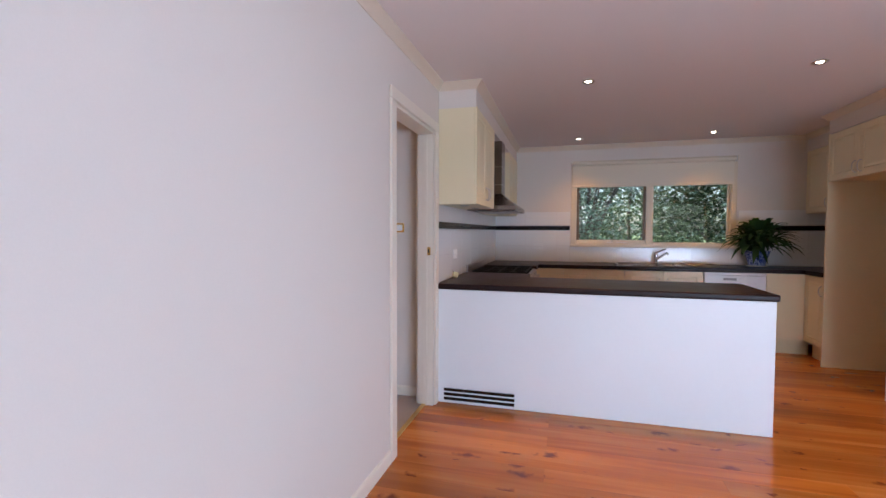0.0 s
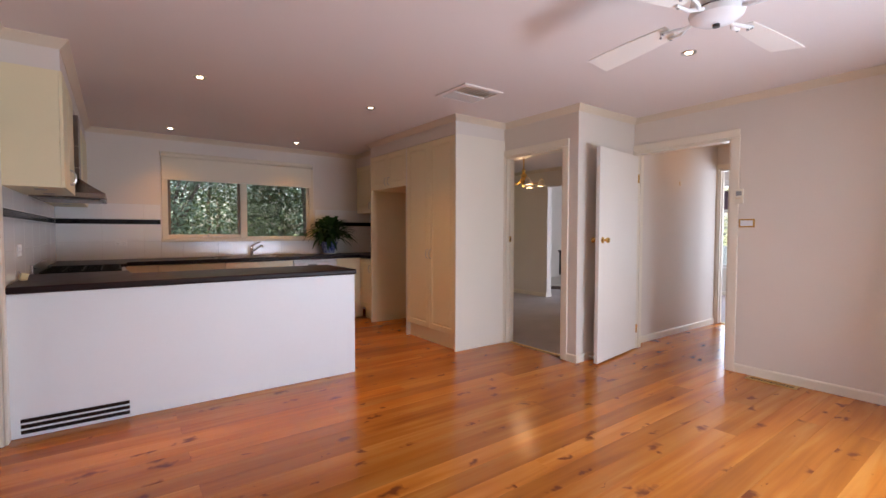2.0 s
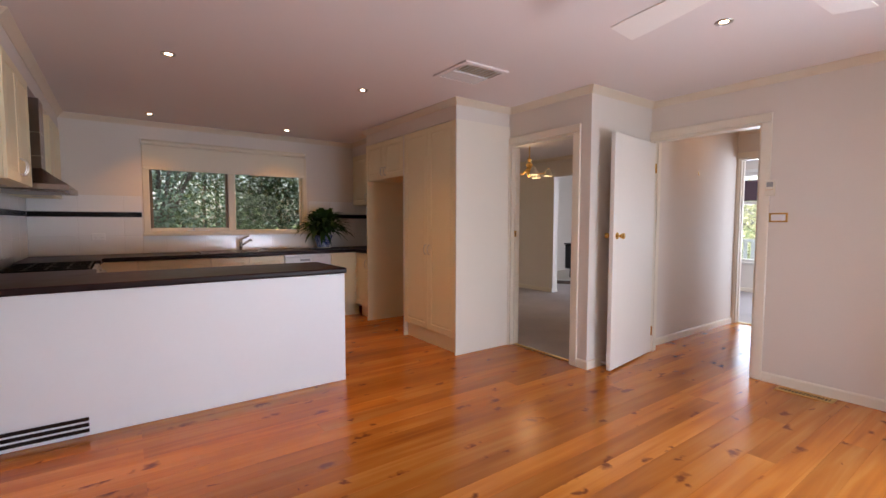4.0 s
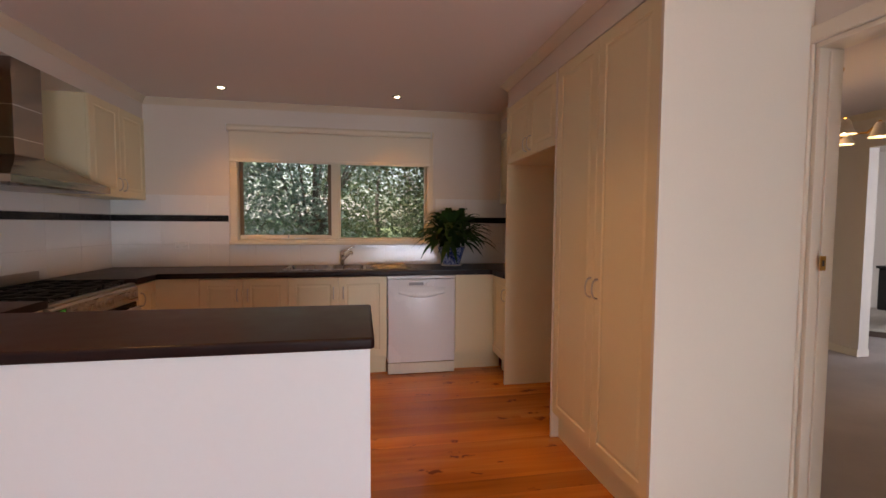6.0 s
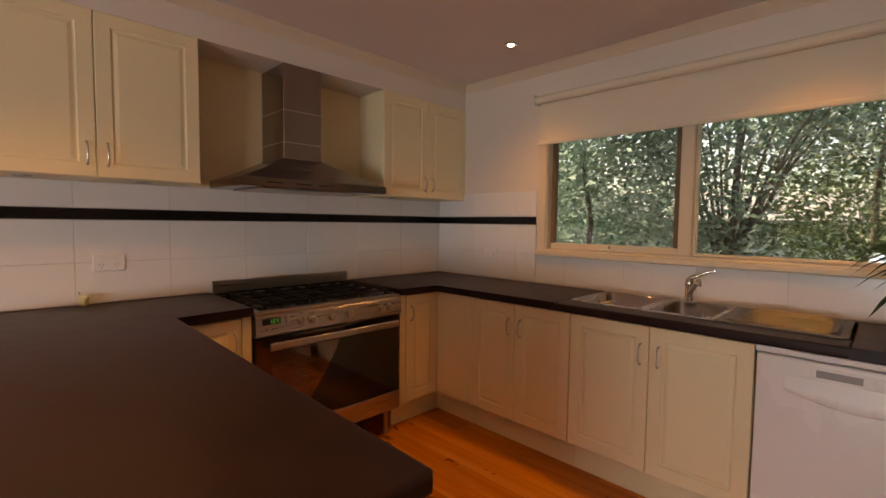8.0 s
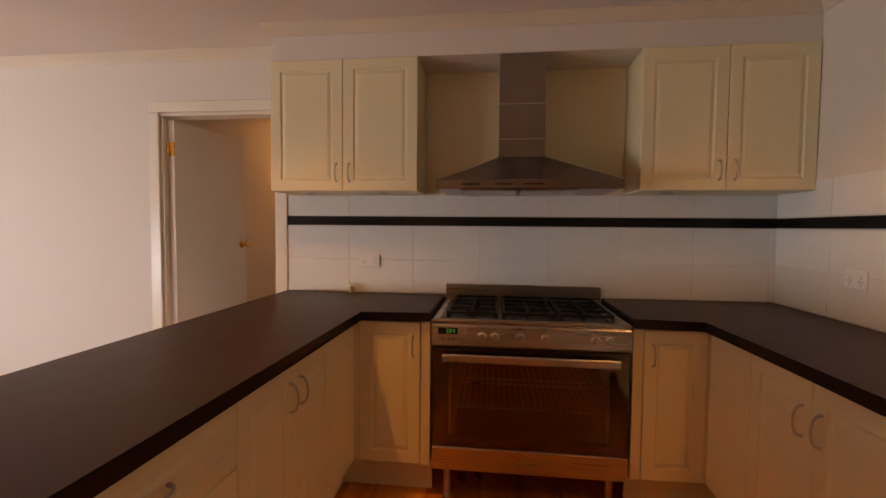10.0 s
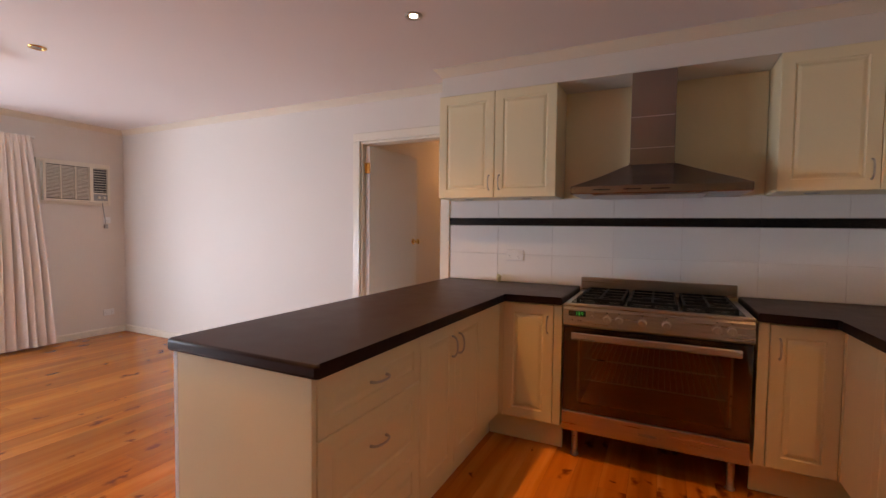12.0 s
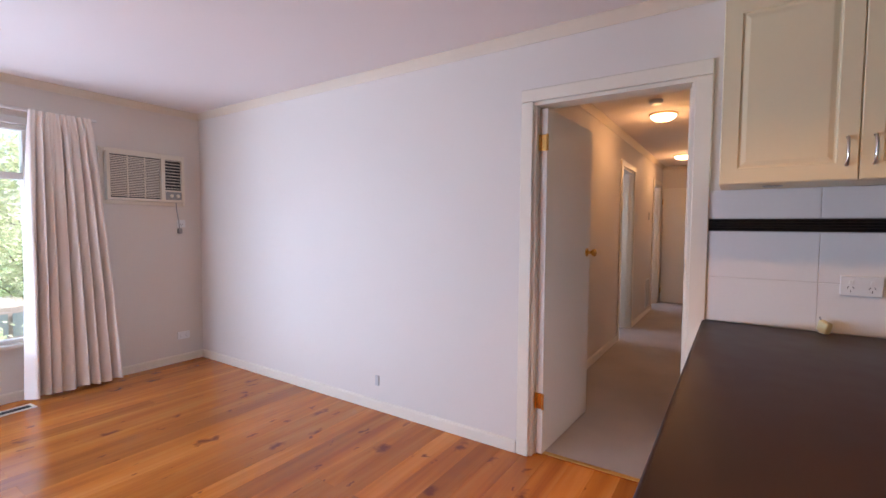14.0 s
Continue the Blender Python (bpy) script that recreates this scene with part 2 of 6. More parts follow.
M_SHADE = mat("frosted_shade", (0.85, 0.80, 0.70), 0.3, var=0.02, bump=0.0)
M_FANBLADE = mat("fan_blade_cane", (0.80, 0.74, 0.67), 0.6, var=0.06, fine=300, bump=0.08)
M_SOIL = mat("potting_soil", (0.035, 0.022, 0.014), 0.95, var=0.3, fine=120, bump=0.3)
M_LEAF = foliage("pot_plant_leaf", (0.012, 0.035, 0.010), (0.05, 0.12, 0.03), 0.25)
M_LEAF_YELLOW = foliage("yellowed_leaf", (0.30, 0.16, 0.03), (0.36, 0.24, 0.06), 0.25)
M_TREE_A = foliage("gum_leaf", (0.11, 0.19, 0.125), (0.37, 0.47, 0.40), 0.6)
# yellow-green leaves, paled: bright haze outside is put into their colour
M_TREE_B = foliage("haze_paled_leaf", (0.46, 0.50, 0.30), (0.72, 0.72, 0.54), 0.55)
M_TREE_C = foliage("dark_leaf", (0.03, 0.05, 0.025), (0.10, 0.145, 0.07), 0.45)
M_PALEWALL = mat("pale_blue_cladding", (0.52, 0.60, 0.66), 0.6, var=0.05, bump=0.03)
M_BARK = mat("bark", (0.13, 0.10, 0.08), 0.9, var=0.35, big=3, fine=30, bump=0.5, stretch=(6, 6, 1))
M_GRASS = mat("lawn", (0.10, 0.14, 0.045), 0.95, var=0.35, big=0.5, fine=12, bump=0.3)
M_CAR = mat("car_paint", (0.42, 0.33, 0.30), 0.25, 0.0, var=0.02, bump=0.0, coat=0.6)
# grey base colour: a reflected sky is put into the glass
M_CARGLASS = mat("car_glass", (0.22, 0.25, 0.26), 0.08, var=0.1, bump=0.0)
M_TYRE = mat("tyre_rubber", (0.02, 0.02, 0.02), 0.85, var=0.2, bump=0.05)
M_BRICKS = mat("hearth_brick", (0.10, 0.065, 0.05), 0.8, var=0.3, fine=60, bump=0.2, rnd=0.2)
M_HEARTH = mat("hearth_tile", (0.60, 0.55, 0.48), 0.45, var=0.08, fine=60, bump=0.02)
M_VERANDA = mat("veranda_white_paint", (0.78, 0.77, 0.74), 0.5, var=0.03)
M_PURPLE = mat("dark_blind_fabric", (0.10, 0.06, 0.075), 0.8, var=0.1)
M_LAMP_ON = glow("halogen_on", (1.0, 0.80, 0.55), 9.0)
M_LAMP_OFF = mat("halogen_off", (0.62, 0.60, 0.56), 0.12, 0.6, var=0.1, bump=0.0)
M_OYSTER = glow("oyster_glass_on", (1.0, 0.74, 0.44), 1.3)
M_BULB = glow("chandelier_bulb_on", (1.0, 0.74, 0.40), 9.0)
M_CLOCK = glow("green_digits", (0.10, 0.9, 0.16), 0.05)
M_PLUG = mat("yellowed_plastic", (0.70, 0.62, 0.36), 0.4, var=0.06, bump=0.0)
M_LTGREY = mat("pale_grey_plastic", (0.52, 0.50, 0.48), 0.5, var=0.04, bump=0.0)


def pot_glaze():
    m, nt, n, l, b = nodes_of("blue_white_glaze")
    geo = n.new("ShaderNodeNewGeometry")
    v = n.new("ShaderNodeTexNoise")
    v.inputs["Scale"].default_value, v.inputs["Detail"].default_value, v.inputs["Distortion"].default_value = 26, 3, 2.0
    l.new(geo.outputs["Position"], v.inputs["Vector"])
    ramp = n.new("ShaderNodeValToRGB")
    e = ramp.color_ramp.elements
    e[0].position, e[1].position = 0.44, 0.60
    e[0].color, e[1].color = (0.035, 0.06, 0.24, 1), (0.42, 0.46, 0.62, 1)
    l.new(v.outputs["Fac"], ramp.inputs["Fac"])
    l.new(ramp.outputs["Color"], b.inputs["Base Color"])
    b.inputs["Roughness"].default_value = 0.12
    return m


M_POT = pot_glaze()

# ---- mesh helpers ----


def box(bm, x0, x1, y0, y1, z0, z1):
    v = [bm.verts.new(p) for p in ((x0, y0, z0), (x1, y0, z0), (x1, y1, z0), (x0, y1, z0), (x0, y0, z1), (x1, y0, z1), (x1, y1, z1), (x0, y1, z1))]
    for f in ((0, 3, 2, 1), (4, 5, 6, 7), (0, 1, 5, 4), (1, 2, 6, 5), (2, 3, 7, 6), (3, 0, 4, 7)):
        bm.faces.new([v[i] for i in f])
    return bm


def block(x0, x1, y0, y1, z0, z1, bevel=0.003, seg=1):
    bm = box(bmesh.new(), x0, x1, y0, y1, z0, z1)
    if bevel:
        bmesh.ops.bevel(bm, geom=bm.edges[:], offset=bevel, segments=seg, affect="EDGES", profile=0.5)
    return bm


def loft(bm, rings, cap0=True, cap1=True, closed=True):
    """Joins rings of points, each with the same count."""
    vs = [[bm.verts.new(p) for p in r] for r in rings]
    k = len(vs[0])
    for a, b in zip(vs, vs[1:]):
        for i in range(k if closed else k - 1):
            j = (i + 1) % k
            bm.faces.new((a[i], a[j], b[j], b[i]))
    if cap0 and closed:
        bm.faces.new(vs[0][::-1])
    if cap1 and closed:
        bm.faces.new(vs[-1])
    return bm


def lathe(bm, profile, seg=24, cx=0.0, cy=0.0, caps=(True, True)):
    rings = [[(cx + r * math.cos(2 * math.pi * i / seg), cy + r * math.sin(2 * math.pi * i / seg), z) for i in range(seg)] for r, z in profile]
    return loft(bm, rings, caps[0], caps[1])


def tube(bm, pts, radius, seg=8):
    """A round bar along points; radius is one number or one for each point."""
    pts = [Vector(p) for p in pts]
    rad = radius if isinstance(radius, (list, tuple)) else [radius] * len(pts)
    rings, side = [], None
    for i, p in enumerate(pts):
        d = (pts[min(i + 1, len(pts) - 1)] - pts[max(i - 1, 0)]).normalized()
        if side is None:
            side = d.orthogonal().normalized()
        side = (side - d * side.dot(d)).normalized()
        up = d.cross(side)
        rings.append([p + rad[i] * (math.cos(a) * side + math.sin(a) * up) for a in (2 * math.pi * j / seg for j in range(seg))])
    return loft(bm, rings)


def extrude_profile(bm, prof, x0, x1):
    """A closed profile of (y, z) drawn along x."""
    return loft(bm, [[(x, y, z) for y, z in prof] for x in (x0, x1)])


def finish(name, bm, material, smooth=False):
    bmesh.ops.recalc_face_normals(bm, faces=bm.faces[:])
    me = bpy.data.meshes.new(name)
    bm.to_mesh(me)
    bm.free()
    me.materials.append(material)
    if smooth:
        me.shade_smooth()
        me.set_sharp_from_angle(angle=radians(38))
    return me


def part(name, bm, material, parent=None, label="", smooth=False, m=None):
    ob = new(name, finish(name, bm, material, smooth))
    if parent is not None:
        ob.parent = parent
    if m is not None:
        ob.matrix_basis = m
    return tagged(ob, label=label)


def thing(name, m, label, category, group="", kind=""):
    ob = new(name)
    ob.empty_display_size = 0.1
    ob.matrix_basis = m
    return tagged(ob, label, category, group, kind)


def setting(name, bm, material, label, category="", smooth=False):
    return tagged(part(name, bm, material, None, "", smooth), label, category or name.split("_")[0], "", "structure")


def wall(name, axis, a0, a1, t0, t1, holes=(), z0=0.0, z1=2.4, label="painted plaster wall", material=None):
    """A wall along an axis, with holes (from, to, bottom, top) that go through it."""
    bm = bmesh.new()
    cuts = sorted({a0, a1, *[h[0] for h in holes], *[h[1] for h in holes]})

    def slab(p, q, lo, hi):
        if hi - lo > 1e-4:
            box(bm, *((p, q, t0, t1) if axis == "x" else (t0, t1, p, q)), lo, hi)

    for p, q in zip(cuts, cuts[1:]):
        hs = sorted([h for h in holes if h[0] <= p + 1e-6 and h[1] >= q - 1e-6], key=lambda h: h[2])
        low = z0
        for h in hs:
            slab(p, q, low, h[2])
            low = h[3]
        slab(p, q, low, z1)
    return setting(name, bm, material or M_WALL, label, "wall")


def sweep_flat(bm, path, prof, closed):
    """A profile of (inward, z) mitred along a flat path, the room on its left."""
    k = len(path)
    rings = []
    for i in range(k):
        p = Vector(path[i])
        a = (p - Vector(path[i - 1])).normalized() if closed or i > 0 else None
        b = (Vector(path[(i + 1) % k]) - p).normalized() if closed or i < k - 1 else None
        a, b = a or b, b or a
        na, nb = Vector((-a.y, a.x)), Vector((-b.y, b.x))
        mit = (na + nb) / (1 + na.dot(nb))
        rings.append([(p.x + mit.x * d, p.y + mit.y * d, z) for d, z in prof])
    if closed:
        rings.append(rings[0])
    return loft(bm, rings, not closed, not closed)


# ---- the shell ----
H = 2.4
XW, XE, YS, YN = -0.71, 4.22, -0.645, 6.54
T = 0.12
wall("wall_west", "y", YS - T, YN, XW - T, XW, [(2.845, 3.642, 0, 2.025)], label="white painted west wall with a doorway")
wall("wall_north", "x", XW - T, 3.41, YN, YN + 0.16, [(0.33, 2.165, 1.125, 2.15)], label="cream white north wall with the kitchen window")
wall("wall_south", "x", XW - T, XE + T, YS - T, YS, [(0.56, 3.9, 0.43, 2.06)], label="white south wall with a wide window")
wall("wall_east", "y", YS, 2.74, XE, XE + T, [(1.82, 2.72, 0, 2.06)], label="off-white east wall with a hall doorway")
wall("wall_living", "y", 2.74, YN, 3.29, 3.41, [(2.905, 3.697, 0, 2.045)], label="off-white wall with the living room doorway")
wall("wall_pier", "x", 3.41, XE + T, 2.74, 2.86, label="off-white return wall behind the open door")
wall("wall_hall_north", "x", XE + T, 6.32, 2.80, 2.86, label="off-white hall wall")
wall("wall_hall_south", "x", XE + T, 6.32, 1.70, 1.82, label="off-white hall wall")
wall("wall_lounge_west", "y", 0.5, 7.6, 6.32, 6.44, [(1.95, 2.775, 0, 2.06), (4.10, 5.70, 0, 2.066)], label="white wall between dining room and lounge")
wall("wall_lounge_east", "y", 0.5, 7.6, 9.3, 9.42, [(1.30, 4.60, 0.55, 2.16)], label="white lounge wall with a window")
wall("wall_lounge_north", "x", 3.41, 9.42, 7.5, 7.62, label="white lounge wall")
# the hole is for an unseen window added to brighten the lounge
wall("wall_lounge_south", "x", 6.44, 9.42, 0.4, 0.5, [(7.1, 8.7, 0.7, 2.1)], label="white lounge wall")
wall("wall_passage_south", "x", -7.2, XW - T, 2.56, 2.68, [(-4.52, -3.80, 0, 2.04), (-6.85, -6.15, 0, 2.04)], label="cream passage wall")
wall("wall_passage_north", "x", -7.2, XW - T, 3.76, 3.88, label="cream passage wall")
wall("wall_passage_end", "y", 2.44, 3.88, -7.22, -7.10, label="cream wall at the end of the passage")
wall("wall_room_south", "x", -7.2, XW - T, 1.2, 1.32, [(-4.66, -3.66, 0.9, 2.0), (-6.85, -6.15, 1.1, 2.0)], label="plain wall of a room off the passage")
wall("wall_room_west", "y", 1.32, 2.56, -7.22, -7.10, label="plain wall of a room off the passage")

setting("ceiling", box(bmesh.new(), -7.3, 9.5, -0.8, 7.7, H, H + 0.1), M_CEIL, "smooth white painted plaster ceiling", "ceiling")
setting("roof", box(bmesh.new(), -7.7, 9.9, -1.25, 8.1, H + 0.1, H + 0.3), M_VERANDA, "plain roof slab with shallow eaves", "roof")

# floors: a dark base under boards, carpet in the other rooms
setting("floor", box(bmesh.new(), XW - T, 6.40, YS - T, YN + 0.1, -0.12, -0.022), M_SUBFLOOR, "polished knotty pine board floor", "floor")
bm = bmesh.new()
box(bm, 3.36, 6.38, 2.80, 7.55, -0.03, 0.006)
box(bm, 6.38, 9.36, 0.45, 7.55, -0.03, 0.006)
setting("carpet_living", bm, M_CARPET, "grey wool carpet in the living rooms", "carpet")
setting("carpet_passage", box(bmesh.new(), -7.2, -0.775, 1.2, 3.85, -0.03, 0.006), M_CARPET, "grey wool carpet in the passage", "carpet")
bm = bmesh.new()
box(bm, -7.3, 9.5, -0.75, 7.7, -1.5, -0.13)
setting("foundation", bm, M_BRICKS, "plain brick base of the house", "foundation")

# cornices and skirtings
COVE = [(0.0, H - 0.055), (0.006, H - 0.055), (0.010, H - 0.046), (0.024, H - 0.030), (0.040, H - 0.012), (0.048, H - 0.006), (0.048, H), (0.0, H)]
XB, XP, XU = -0.425, 2.61, 2.86    # bulkhead face, pantry face, upper cupboard face in the far corner
path = [(XW, YS), (XE, YS), (XE, 2.74), (3.29, 2.74), (3.29, 3.70), (XP, 3.70), (XP, 5.571), (XU, 5.571), (XU, YN), (XB, YN), (XB, 3.765), (XW, 3.765)]
setting("cornice", sweep_flat(bmesh.new(), path, COVE, True), M_CORNICE, "beige painted cove cornice", "cornice", True)
bm = bmesh.new()
sweep_flat(bm, [(-0.83, 3.76), (-7.1, 3.76), (-7.1, 2.68), (-0.83, 2.68)], COVE, False)
setting("cornice_passage", bm, M_CORNICE, "cream cove cornice in the passage", "cornice", True)
setting("cornice_living", sweep_flat(bmesh.new(), [(3.41, 2.86), (6.32, 2.86), (6.32, 7.5), (3.41, 7.5)], COVE, True), M_CORNICE, "beige cove cornice in the living room", "cornice", True)
setting("cornice_hall", sweep_flat(bmesh.new(), [(6.32, 1.82), (6.32, 2.80), (4.34, 2.80), (4.34, 1.82)], COVE, True), M_CORNICE, "beige cove cornice in the hall", "cornice", True)
SKIRT = [(0.0, 0.0), (0.014, 0.0), (0.014, 0.062), (0.008, 0.072), (0.0, 0.074)]
for nm, pts in (("baseboard_west", [(XW, 2.77), (XW, YS), (XE, YS), (XE, 1.80)]),
                ("baseboard_pier", [(4.2, 2.74), (3.29, 2.74), (3.29, 2.845)]),
                ("baseboard_hall", [(6.32, 2.80), (4.36, 2.80)]),
                ("baseboard_passage_west", [(-6.08, 2.68), (-4.59, 2.68)]),
                ("baseboard_passage_east", [(-3.73, 2.68), (-0.83, 2.68)]),
                ("baseboard_passage_north", [(-0.83, 3.76), (-7.1, 3.76)]),
                ("baseboard_dining", [(6.32, 5.70), (6.32, 7.5), (3.41, 7.5), (3.41, 3.73)]),
                ("baseboard_lounge", [(9.3, 0.5), (9.3, 7.5), (6.44, 7.5), (6.44, 5.70)])):
    z = 0.007 if nm.split("_")[1] in ("passage", "dining", "lounge") else 0.0
    bm = sweep_flat(bmesh.new(), pts, [(d, h + z) for d, h in SKIRT], False)
    setting(nm, bm, M_TRIM, "cream gloss painted skirting board", "skirting")


def casing(name, axis, plane, side, a0, a1, top, depth, both=True):
    """Architraves and lining of a doorway; plane is the wall's face, side the way the face looks."""
    root = thing(name, Matrix(), "cream gloss painted timber door frame", "door frame", kind="structure")

    def piece(nm, p, q, u, v, lo, hi, bevel=0.004):
        u, v = min(u, v), max(u, v)
        part(nm, block(*((p, q, u, v) if axis == "x" else (u, v, p, q)), lo, hi, bevel), M_TRIM, root)

    w = 0.066
    for face, s in ((plane, side), (plane - side * depth, -side)):
        piece("architrave", a0 - w, a0 + 0.006, face + s * 0.001, face + s * 0.018, 0.001, top - 0.004)
        piece("architrave", a1 - 0.006, a1 + w, face + s * 0.001, face + s * 0.018, 0.001, top - 0.004)
        piece("architrave", a0 - w, a1 + w, face + s * 0.001, face + s * 0.018, top - 0.002, top + w)
        if not both:
            break
    far = plane - side * depth
    piece("jamb", a0 + 0.001, a0 + 0.022, plane - side * 0.001, far + side * 0.001, 0.001, top - 0.024, 0.002)
    piece("jamb", a1 - 0.022, a1 - 0.001, plane - side * 0.001, far + side * 0.001, 0.001, top - 0.024, 0.002)
    piece("head", a0 + 0.001, a1 - 0.001, plane - side * 0.001, far + side * 0.001, top - 0.022, top - 0.001, 0.002)
    mid = plane - side * depth * 0.5
    piece("door_stop", a0 + 0.022, a0 + 0.032, mid - 0.015, mid + 0.015, 0.001, top - 0.036, 0.002)
    piece("door_stop", a1 - 0.032, a1 - 0.022, mid - 0.015, mid + 0.015, 0.001, top - 0.036, 0.002)
    return root


casing("door_frame_west", "y", XW, 1, 2.845, 3.642, 2.025, T)
casing("door_frame_living", "y", 3.29, -1, 2.905, 3.697, 2.045, T)
casing("door_frame_hall", "y", XE, -1, 1.82, 2.72, 2.06, T)
casing("door_frame_lounge", "y", 6.32, -1, 1.95, 2.775, 2.06, T)
casing("door_frame_bedroom", "x", 2.68, 1, -4.52, -3.80, 2.04, T)
casing("door_frame_bathroom", "x", 2.68, 1, -6.85, -6.15, 2.04, T)

for nm, x0, x1, y0, y1 in (("threshold_west", -0.80, -0.765, 2.857, 3.617), ("threshold_living", 3.335, 3.37, 2.93, 3.672), ("threshold_lounge", 6.35, 6.385, 1.975, 2.75)):
    setting(nm, block(x0, x1, y0, y1, 0.0, 0.012, 0.004), M_BRASS, "brass carpet edge strip", "threshold")


def knob(parent, y_side, x, z, name="door_knob"):
    """A round knob with its rose on one face of a leaf that lies along local x."""
    s = 1 if y_side > 0 else -1
    bm = bmesh.new()
    prof = [(0.001, 0.0), (0.029, 0.0), (0.029, 0.006), (0.012, 0.010), (0.010, 0.030), (0.020, 0.038), (0.026, 0.050), (0.024, 0.062), (0.012, 0.068), (0.001, 0.069)]
    lathe(bm, prof, 20)
    part(name, bm, M_BRASS, parent, "polished brass knob", True, pose(x, y_side, z, -90 * s))


def door_leaf(name, m, width, label, material=None, height=2.01, thick=0.036, hinges=(0.22, 1.78)):
    """A flush door leaf; local x runs from the hinge."""
    root = thing(name, m, label, "door", kind="structure")
    leaf = part("leaf", block(0, width, -thick / 2, thick / 2, 0.014, height, 0.002), material or M_DOORPAINT, root)
    knob(leaf, thick / 2, width - 0.065, 1.155)
    knob(leaf, -thick / 2, width - 0.065, 1.155)
    for z in hinges:
        h = bmesh.new()
        for s in (-1, 1):
            tube(h, [(-0.009, s * (thick / 2 + 0.004), z - 0.045), (-0.009, s * (thick / 2 + 0.004), z + 0.045)], 0.007)
        box(h, -0.004, 0.0, -thick / 2 - 0.004, thick / 2 + 0.004, z - 0.045, z + 0.045)
        part("hinge", h, M_BRASS, leaf, "brass butt hinge")
    return root


door_leaf("door_1", pose(-0.748, 2.899, 0, 0, 0, 177.0), 0.76, "white flush door standing open into the passage", height=1.99, hinges=(0.325, 1.80))
door_leaf("door_2", pose(4.200, 2.700, 0, 0, 0, 187.8), 0.83, "off-white flush door swung open against the wall")
door_leaf("door_3", pose(-7.06, 2.71, 0, 0, 0, 90), 0.76, "closed cream flush door at the end of the passage")
for nm, x in (("door_4", -3.83), ("door_5", -6.18)):
    door_leaf(nm, pose(x, 2.55, 0, 0, 0, 265), 0.68, "cream flush door standing open into a room")


def strike(m):
    root = thing("strike_plate", m, "brass door strike plate on the jamb", "latch plate")
    part("plate", block(-0.014, 0.014, -0.001, 0.002, -0.03, 0.03, 0.0008), M_BRASS, root)
    part("latch_hole", block(-0.005, 0.005, -0.0025, -0.0012, -0.012, 0.012, 0.0005), M_DKGREY, root)


strike(pose(-0.745, 3.618, 1.15))
strike(pose(3.33, 3.653, 1.15))

# ---- kitchen joinery ----


def routed(w, h, margin=0.058, thick=0.018):
    """A wrapped door front with a routed, raised panel; the face looks to -y, the lower left corner at the origin."""
    bm = bmesh.new()

    def ring(i, y):
        return [(i, y, i), (w - i, y, i), (w - i, y, h - i), (i, y, h - i)]

    m = min(margin, h * 0.28, w * 0.3)
    loft(bm, [ring(0, thick), ring(0, 0.003), ring(0.003, 0.0), ring(m, 0.0), ring(m + 0.004, 0.005), ring(m + 0.010, 0.006), ring(m + 0.026, 0.0012), ring(m + 0.030, 0.001)])
    return bm


def bow(length=0.096, out=0.030, along="z"):
    pts = []
    for i in range(13):
        a = math.pi * i / 12
        s = -math.cos(a) * length / 2
        o = -out * (math.sin(a) ** 0.7 if 0 < i < 12 else 0.0)
        pts.append((0, o, s) if along == "z" else (s, o, 0))
    return tube(bmesh.new(), pts, [0.0055, 0.005] + [0.0042] * 9 + [0.005, 0.0055], 8)


def cupboard(name, m, w, z0, z1, depth, fronts, label, category="cabinet", group="", kick=(0.0, 0.0), plain=(), material=None, recess=0.085):
    """A cupboard unit. Local x along the front, the face at y = 0 looking to -y.
    fronts: (x0, x1, z0, z1, handle x, handle z, 'z' or 'x') of doors and drawers; plain: (x0, x1, z0, z1) of flat fillers."""
    root = thing(name, m, label, category, group)
    mt = material or M_CREAM
    part("body", block(0.001, w - 0.001, 0.0195, depth, z0, z1 - 0.001, 0.001), mt, root)
    if kick:
        part("kickboard", block(-kick[0], w + kick[1], recess, recess + 0.016, 0.001, z0 - 0.001, 0.001), mt, root)
    for x0, x1, a, b, hx, hz, way in fronts:
        kind = "drawer_front" if way == "x" else "door"
        d = part(kind, routed(x1 - x0 - 0.003, b - a - 0.003), mt, root, m=pose(x0 + 0.0015, 0, a + 0.0015))
        if hx is not None:
            part("handle", bow(along=way), M_NICKEL, d, "satin nickel bow handle", True, pose(hx - x0, 0, hz - a))
    for x0, x1, a, b in plain:
        part("filler_panel", block(x0 + 0.0005, x1 - 0.0005, 0.002, 0.019, a, b, 0.001), mt, root)
    return root


BT, BU = 0.905, 0.863          # bench top and the underside of its edge
KZ = 0.165                     # kickboard height
YF = 5.945                     # fronts below the window
XF = -0.112                    # fronts beside the cooker
YP = 4.326                     # fronts of the peninsula
R0, RW, RP, RE = 0, 90, 180, -90

# below the window
cupboard("base_cabinet", pose(XF, YF, 0), 0.310, KZ, BU - 0.003, 0.57, [], "cream corner base cabinet with a plain panel", group="base cabinets", kick=(0.085, 0.0), plain=[(-0.016, 0.310, KZ, BU - 0.003)])
cupboard("base_cabinet", pose(0.20, YF, 0), 0.675, KZ, BU - 0.003, 0.57,
         [(0, 0.325, KZ, BU - 0.006, 0.285, 0.72, "z"), (0.325, 0.675, KZ, BU - 0.006, 0.365, 0.72, "z")], "cream two-door base cabinet with nickel bow handles", group="base cabinets")
